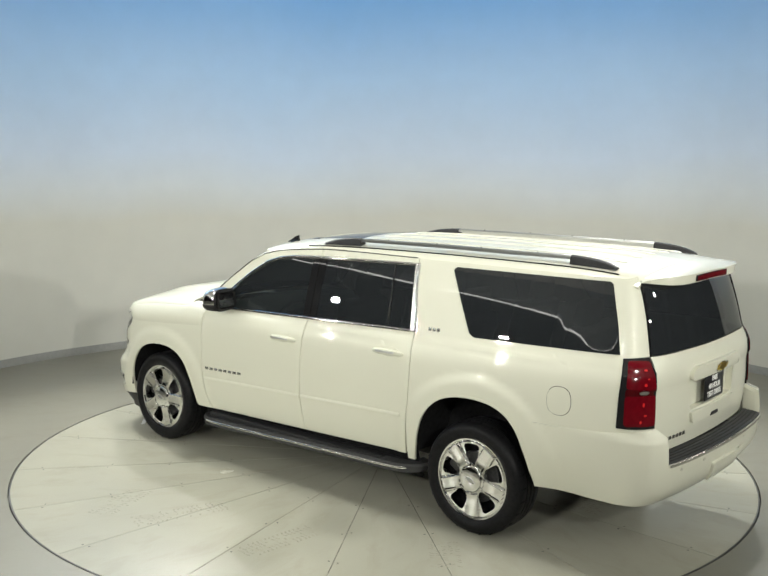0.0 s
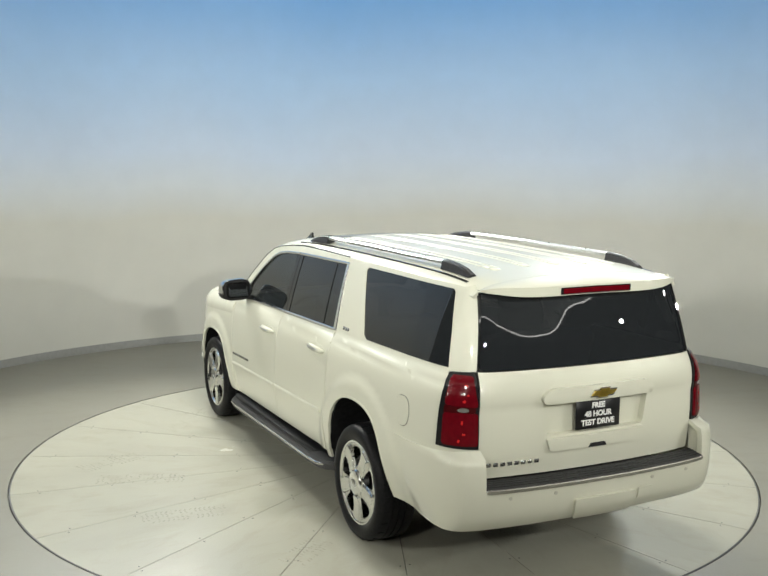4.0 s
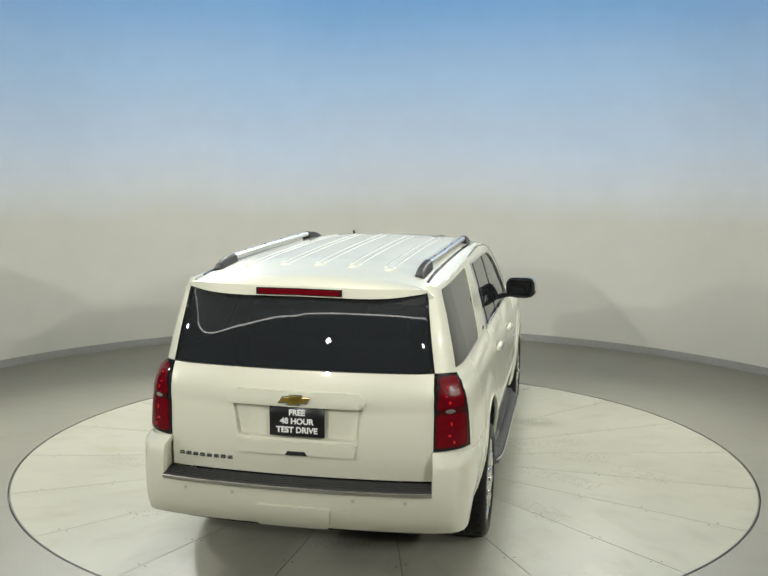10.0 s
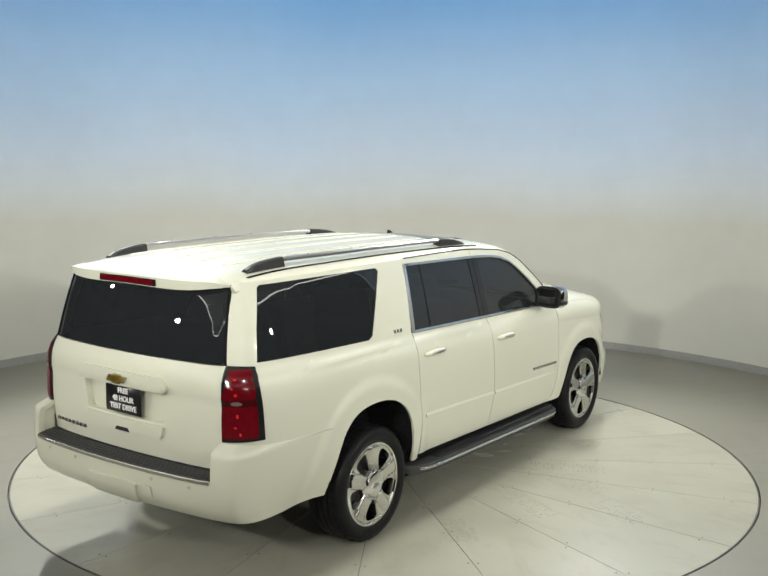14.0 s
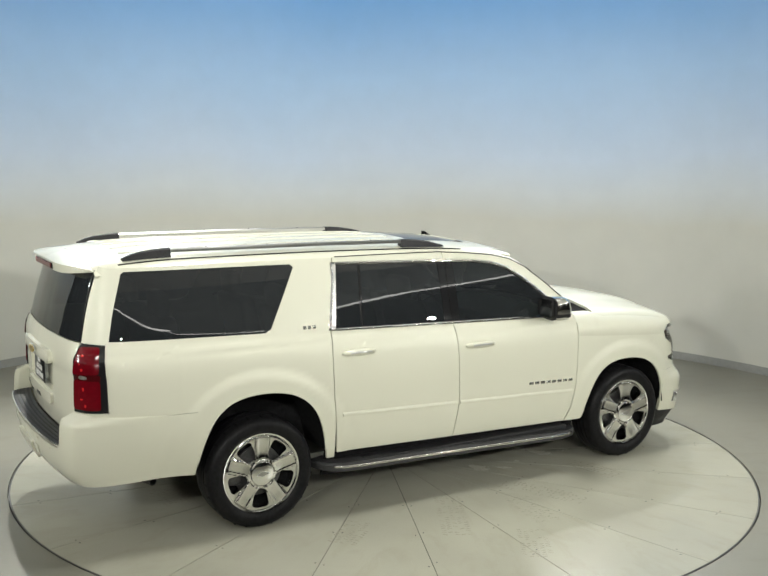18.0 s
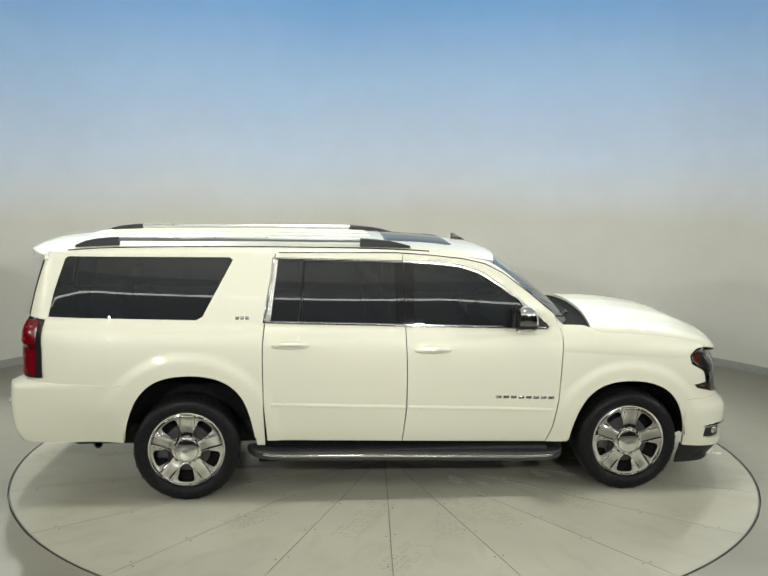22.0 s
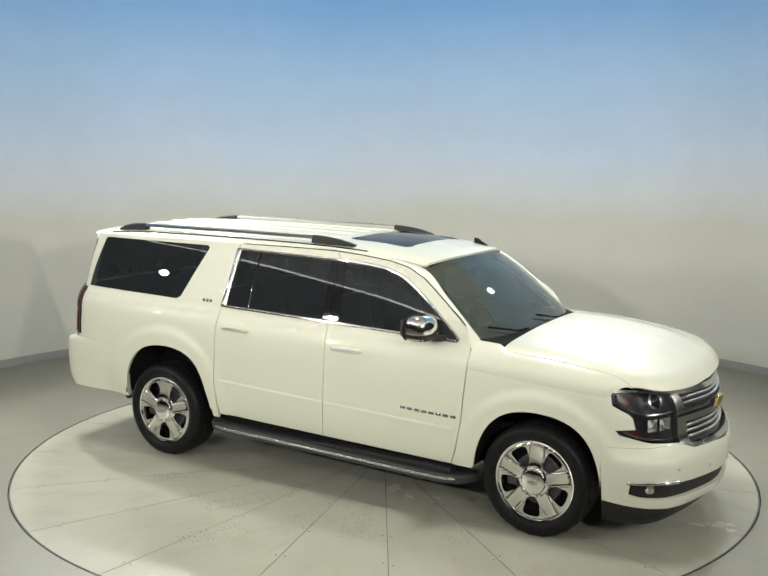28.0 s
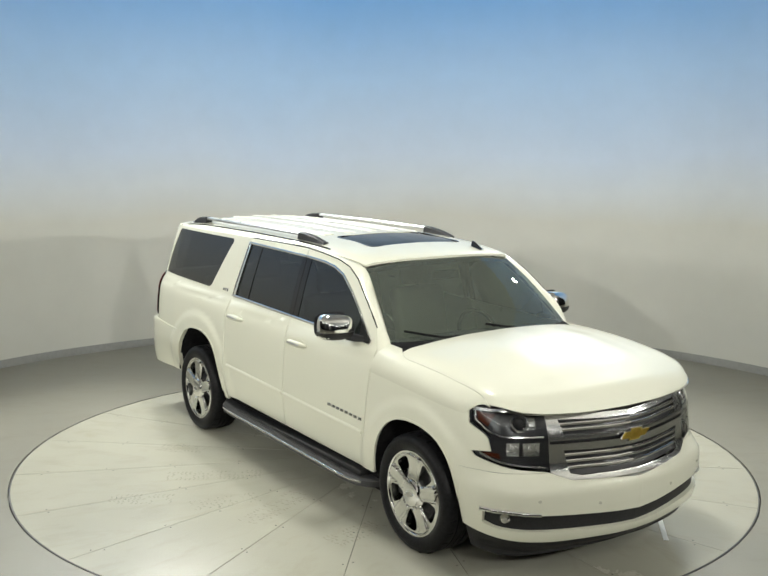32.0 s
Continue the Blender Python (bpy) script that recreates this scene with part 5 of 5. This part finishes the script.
def build_front(car):
    part("bonnet", sheet([(0, -1), (1, -1), (1, 1), (0, 1)], hood_f, (0.035, 0.05), thick=0.02, flip=False), PAINT, car)
    for s in (-1, 1):
        def lip(y, v, s=s):
            top = np.stack([LIP_X(y), s * y, LIP_Z(y) - 0.004], -1)
            u = np.interp(-y, -LIP_Y, LIP_U)
            low = skin(s)(u, np.interp(y, [0, 0.3, 0.6, 0.80, 0.95], [0.998, 1.010, 1.026, 1.043, 1.05])) + np.array([-0.012, 0, 0])
            return top * (1 - v)[:, None] + low * v[:, None]
        part("bonnet_lip", sheet([(0, 0), (0.945, 0), (0.945, 1), (0, 1)], lip, (0.05, 0.5), flip=s > 0), DARK_CHROME, car)
    part("windscreen", sheet([(0, 0), (1, 0), (1, 1), (0, 1)], lerp_f(SCREEN_LOW, SCREEN_TOP, 0.022, (0.6, 0, 0.8)), (0.05, 0.1), thick=0.006, flip=False), GLASS_FRONT, car, "green-tinted windscreen")
    part("screen_band", sheet([(0.0, 0.93), (1, 0.93), (1, 0.995), (0, 0.995)], lambda u, v: lerp_f(SCREEN_LOW, SCREEN_TOP, 0.022, (0.6, 0, 0.8))(u, v) + np.array([-0.004, 0, -0.006]), (0.05, 0.1)), TRIM, car)
    # cowl between screen and bonnet
    ps = np.linspace(-1, 1, 21)
    hood_back = hood_f(np.zeros(21), ps)
    low = SCREEN_LOW(np.linspace(0, 1, 21))
    bm = bmesh.new()
    va = [bm.verts.new(tuple(p + np.array([-0.012, 0, 0.004]))) for p in low]
    vm = [bm.verts.new(tuple((p + q) / 2 + np.array([0, 0, -0.025]))) for p, q in zip(low, hood_back)]
    vb = [bm.verts.new(tuple(p + np.array([0.01, 0, -0.022]))) for p in hood_back]
    for a, b in ((va, vm), (vm, vb)):
        for i in range(1, 21):
            bm.faces.new((a[i - 1], a[i], b[i], b[i - 1]))
    bmesh.ops.recalc_face_normals(bm, faces=bm.faces)
    cowl = part("cowl", bm, LINER, car, "black plastic cowl")
    scr = lerp_f(SCREEN_LOW, SCREEN_TOP, 0.022, (0.6, 0, 0.8))
    for u0, u1, v0, v1 in ((0.30, 0.06, -0.05, 0.10), (0.72, 0.46, -0.05, 0.10)):
        t = np.linspace(0, 1, 12)
        p = scr(u0 + (u1 - u0) * t, np.clip(v0 + (v1 - v0) * t, 0, 1)) + np.array([0.015, 0, 0.018])
        part("wiper", sweep([tuple(q) for q in p], [(-0.008, -0.006), (-0.006, 0.008), (0.006, 0.008), (0.008, -0.006)]), TRIM, cowl)
    for s in (-1, 1):
        f, flip = skin(s), s > 0
        U = u_at
        # bumper half, with fog-lamp and intake openings
        lobe_a = [(U(0.900), 0.385), (U(0.896), 0.468), (U(0.62), 0.452), (U(0.62), 0.352), (U(0.86), 0.368)]
        lobe_b = [(U(0.62), 0.452), (U_FRONT + 0.02, 0.410), (U_FRONT + 0.02, 0.320), (U(0.62), 0.352)]
        bumper = [[(2.208, 0.33), (2.205, 0.46), (2.195, 0.62), (2.195, 0.696), (U(0.588), 0.6885), (U(0.588), 0.28), (2.4, 0.31)], [(U(0.588), 0.6885), (U(0.50), 0.655), (U_FRONT, 0.615), (U_FRONT, 0.27), (U(0.588), 0.28)]]
        bmp = part("front_bumper", sheet(bumper, f, 0.035, [lobe_a, lobe_b, F_ARCH], 0.03, flip), PAINT, car)
        part("intake", sheet([lobe_a, [(a, b) if a < U_FRONT else (U_FRONT, b) for a, b in lobe_b]], skin(s, -0.028), 0.06, thick=0.01, flip=flip), BLACK, bmp, "black lower intake")
        part("fog_trim", moulding([(U(0.905), 0.474), (U(0.80), 0.476), (U(0.66), 0.460)], skin(s, 0.003), s, 0.022, 0.008), CHROME, bmp, "chrome fog-lamp trim")
        m = plate_at(skin(s, -0.024), U(0.82), 0.425, flip)
        part("fog_lamp", revolve([(0, 0.02), (0.02, 0.018), (0.028, 0.006), (0.032, 0.0)], 18, "z"), DARK_CHROME, bmp, m=m)
        for y, z in ((0.67, 0.545), (0.30, 0.495)):
            part("park_sensor", revolve([(0, 0.002), (0.008, 0.002), (0.0085, 0.004), (0.0105, 0.004), (0.011, 0)], 14, "z"), PAINT_DULL, bmp, m=plate_at(f, U(y), z, flip))
        dam = [(2.208, 0.165), (2.208, 0.335), (2.4, 0.312), (U_FRONT, 0.272), (U_FRONT, 0.20), (2.45, 0.165)]
        part("air_dam", sheet(dam, skin(s, -0.02), 0.06, thick=0.02, flip=flip), BLACK, car, "black plastic air dam")
        # grille half: chrome surround, dark mesh behind, bright bars
        sur_out = [(U(0.604), 1.028), (U(0.30), 1.012), (U_FRONT, 1.0), (U_FRONT, 0.632), (U(0.25), 0.636), (U(0.47), 0.646), (U(0.588), 0.690)]
        hole_up = [(U(0.525), 0.990), (U(0.30), 0.980), (U_FRONT + 0.02, 0.970), (U_FRONT + 0.02, 0.893), (U(0.30), 0.898), (U(0.500), 0.905)]
        slot = [(U(0.590), 0.874), (U_FRONT + 0.02, 0.862), (U_FRONT + 0.02, 0.840), (U(0.590), 0.855)]
        hole_lo = [(U(0.500), 0.812), (U(0.30), 0.803), (U_FRONT + 0.02, 0.795), (U_FRONT + 0.02, 0.660), (U(0.40), 0.664), (U(0.470), 0.680)]
        gr = part("grille", sheet(sur_out, skin(s, 0.008), 0.03, [hole_up, hole_lo, slot], 0.05, flip), DARK_CHROME, car, "chrome grille surround with horizontal bars")
        part("grille_mesh", sheet([(U(0.595), 1.0), (U_FRONT, 0.985), (U_FRONT, 0.645), (U(0.50), 0.66), (U(0.58), 0.70)], skin(s, -0.035), 0.08, flip=flip), INNER, gr)
        for z, y0 in ((0.963, 0.52), (0.932, 0.51), (0.783, 0.492), (0.745, 0.485), (0.708, 0.478)):
            us = np.linspace(U(y0), U_FRONT, 16)
            zz = z - 0.010 * smooth(us, U(y0), U_FRONT)
            p = skin(s, -0.006)(us, zz)
            part("grille_bar", sweep([tuple(q) for q in p], [(-0.012, -0.009), (-0.013, -0.002), (-0.010, 0.005), (-0.004, 0.008), (0.006, 0.008), (0.012, 0.002), (0.012, -0.009)], up=(0, 0, 1)), BAR_CHROME, gr)
    for grow, z, mat in ((0.014, 0.0, CHROME), (0.0, 0.006, GOLD)):
        bm = merged(sheet_bar(0.205 + grow, 0.038 + grow, 0.018), sheet_bar(0.085 + grow, 0.068 + grow, 0.010))
        part("badge", bm, mat, car, "gold badge with chrome rim" if mat is GOLD else "", Matrix.Translation((2.700 + z, 0, 0.862)) @ Matrix(((0, 0, 1, 0), (1, 0, 0, 0), (0, 1, 0, 0), (0, 0, 0, 1))))


def build_cabin(car):
    part("underbody", box(4.75, 1.20, 0.20, (-0.05, 0, 0.42), 0.03), UNDER, car)
    part("cabin_floor", box(2.1, 1.7, 0.06, (0.08, 0, 0.56)), DASH, car)
    part("load_floor", box(1.7, 1.1, 0.05, (-1.85, 0, 0.66)), DASH, car)
    part("dashboard", sweep([(1.08, -0.76, 1.10), (1.10, 0, 1.12), (1.08, 0.76, 1.10)], [(-0.28, -0.3), (-0.26, 0.06), (-0.1, 0.11), (0.26, 0.12), (0.26, -0.3)]), DASH, car)
    for x, ys, wide in ((0.25, (-0.42, 0.42), 0.52), (-0.80, (-0.45, 0.45), 0.54), (-1.65, (0.0,), 1.04)):
        for y in ys:
            seat = part("seat", box(0.52, wide, 0.16, (x, y, 0.80), 0.05, 3), SEAT, car, "light leather seat")
            part("backrest", box(0.14, wide, 0.62, bevel=0.05, seg=3), SEAT, seat, m=pose(x - 0.30, y, 1.10, 0, -14, 0))
            for hy in ((y,) if wide < 1 else (-0.38, 0.38)):
                part("headrest", box(0.10, 0.26, 0.18, bevel=0.04, seg=3), SEAT, seat, m=pose(x - 0.40, hy, 1.50, 0, -10, 0))
    part("steering_wheel", torus(0.185, 0.016), DASH, car, m=pose(0.72, 0.42, 1.13, 0, 62, 0))
    part("rear_view_mirror", box(0.03, 0.24, 0.07, (0.82, 0, 1.63), 0.012), TRIM, car)
    part("headliner", sheet([(-2.5, -0.66), (0.70, -0.66), (0.70, 0.66), (-2.5, 0.66)], lambda x, y: roof_f(x, y) - np.array([0, 0, 0.03]), 0.3), CABIN, car)


def torus(r, t, n=28, m=8):
    return sweep([(r * math.cos(2 * math.pi * k / n), r * math.sin(2 * math.pi * k / n), 0) for k in range(n)],
                 [(t * math.cos(2 * math.pi * k / m), t * math.sin(2 * math.pi * k / m)) for k in range(m)], closed=True, sharp=False)


def build_wheel(car, x, s, turn):
    """Chrome five-spoke wheel, its outer face towards -y before it is turned."""
    R = 0.385
    at = pose(x, s * 0.985, 0.383, 0, 0, 180 if s > 0 else 0)
    at = at @ pose(0, 0, 0, 0, turn, 0)

    def spoke(u, v, r):
        a = np.arctan2(v, u) - radians(90)
        a = (a + radians(36)) % radians(72) - radians(36)
        w = np.abs(r * np.sin(a))
        lift = 0.014 * (1 - smooth(w, 0.041 + 0.05 * (r - 0.1), 0.049 + 0.05 * (r - 0.1))) + 0.003 * smooth(w, 0.026, 0.040) * (1 - smooth(w, 0.041, 0.05))
        return lift * smooth(r, 0.09, 0.105) * (1 - smooth(r, 0.252, 0.262))

    def face(u, v):
        r = np.hypot(u, v)
        return np.stack([u, 0.006 + 0.010 * smooth(r, 0.07, 0.15) - 0.005 * smooth(r, 0.17, 0.25) + 0.006 * smooth(r, 0.25, 0.268) - spoke(u, v, r), v], -1)
    holes = []
    for k in range(5):
        a = radians(90 + 36 + 72 * k)
        h = rounded([(0.108, -0.018), (0.150, -0.046), (0.222, -0.062), (0.239, -0.046), (0.243, 0.0), (0.239, 0.046), (0.222, 0.062), (0.150, 0.046), (0.108, 0.018)], 0.010, 2)
        holes.append([(r * math.cos(a) - w * math.sin(a), r * math.sin(a) + w * math.cos(a)) for r, w in h])
    rim = part("wheel", sheet(ring_poly(0, 0, 0.268, 0.268, 48), face, 0.0105, holes, 0.045, False), CHROME_W, car, "chrome five-spoke alloy wheel", at)
    part("rim_lip", revolve([(0.262, 0.018), (0.268, 0.006), (0.277, 0.004), (0.282, 0.012), (0.279, 0.03), (0.262, 0.05), (0.255, 0.20)], 48), CHROME, rim)
    tyre = [(0.278, 0.012), (0.290, 0.000), (0.315, -0.010), (0.340, -0.010), (0.360, -0.002), (0.374, 0.012), (0.381, 0.028), (0.385, 0.06)]
    for y in (0.085, 0.13, 0.175):
        tyre += [(0.385, y - 0.004), (0.377, y - 0.003), (0.377, y + 0.003), (0.385, y + 0.004)]
    tyre += [(0.381, 0.232), (0.372, 0.25), (0.34, 0.27), (0.29, 0.262), (0.262, 0.25)]
    ty = part("tyre", revolve(tyre, 72), RUBBER, rim)
    part("wheel_well", revolve([(0, 0.12), (0.258, 0.12), (0.258, 0.125), (0, 0.125)], 36), LINER, rim)
    part("brake_disc", revolve([(0, 0.075), (0.17, 0.075), (0.175, 0.08), (0.175, 0.10), (0, 0.10)], 36), IRON, rim)
    part("caliper", box(0.10, 0.07, 0.17, (-0.17, 0.085, 0.0), 0.02), IRON, rim)
    part("hub_cap", revolve([(0, -0.016), (0.072, -0.015), (0.080, -0.012), (0.084, -0.002), (0.090, 0.003), (0.104, 0.006), (0.110, 0.014)], 30), CHROME, rim)
    cap = merged(sheet_bar(0.070, 0.016, 0.008), sheet_bar(0.032, 0.030, 0.004))
    part("cap_mark", cap, SATIN, rim, m=Matrix.Translation((0, -0.014, 0)) @ pose(0, 0, 0, 90, 0, 0))
    for k in range(6):
        a = radians(60 * k)
        part("lug_nut", revolve([(0, -0.006), (0.008, -0.005), (0.010, 0.012)], 8), CHROME, rim, m=pose(0.097 * math.cos(a), 0.002, 0.097 * math.sin(a)))
    for k in range(26):
        a = 360 / 26 * k
        part("tread_sipe", box(0.010, 0.045, 0.004, (0, 0.045, 0.3832), 0), LINER, ty, m=pose(0, 0, 0, 0, a, 0))


def build_car():
    car = new("car")
    tagged(car, "pearl white full-size SUV with chrome wheels and dark glass", "car")
    for s in (-1, 1):
        build_side(car, s)
    build_roof(car)
    build_tail(car)
    build_front(car)
    build_cabin(car)
    for x, s, t in ((1.754, -1, 4), (-1.549, -1, 2), (1.754, 1, 20), (-1.549, 1, 33)):
        build_wheel(car, x, s, t)
    return car


studio()
table = turntable()
suv = build_car()


def motions():
    """Turntable and car turn together about the middle of the floor."""
    rows_t, rows_c = [], []
    for k in range(33):
        a = TURN0 + TURN_RATE * k
        rows_t.append((float(k), pose(0, 0, 0, 0, 0, a)))
        rows_c.append((float(k), pose(0, 0, 0, 0, 0, a) @ pose(0, CAR_Y, 0)))
    walk(table, rows_t)
    walk(suv, rows_c)


motions()
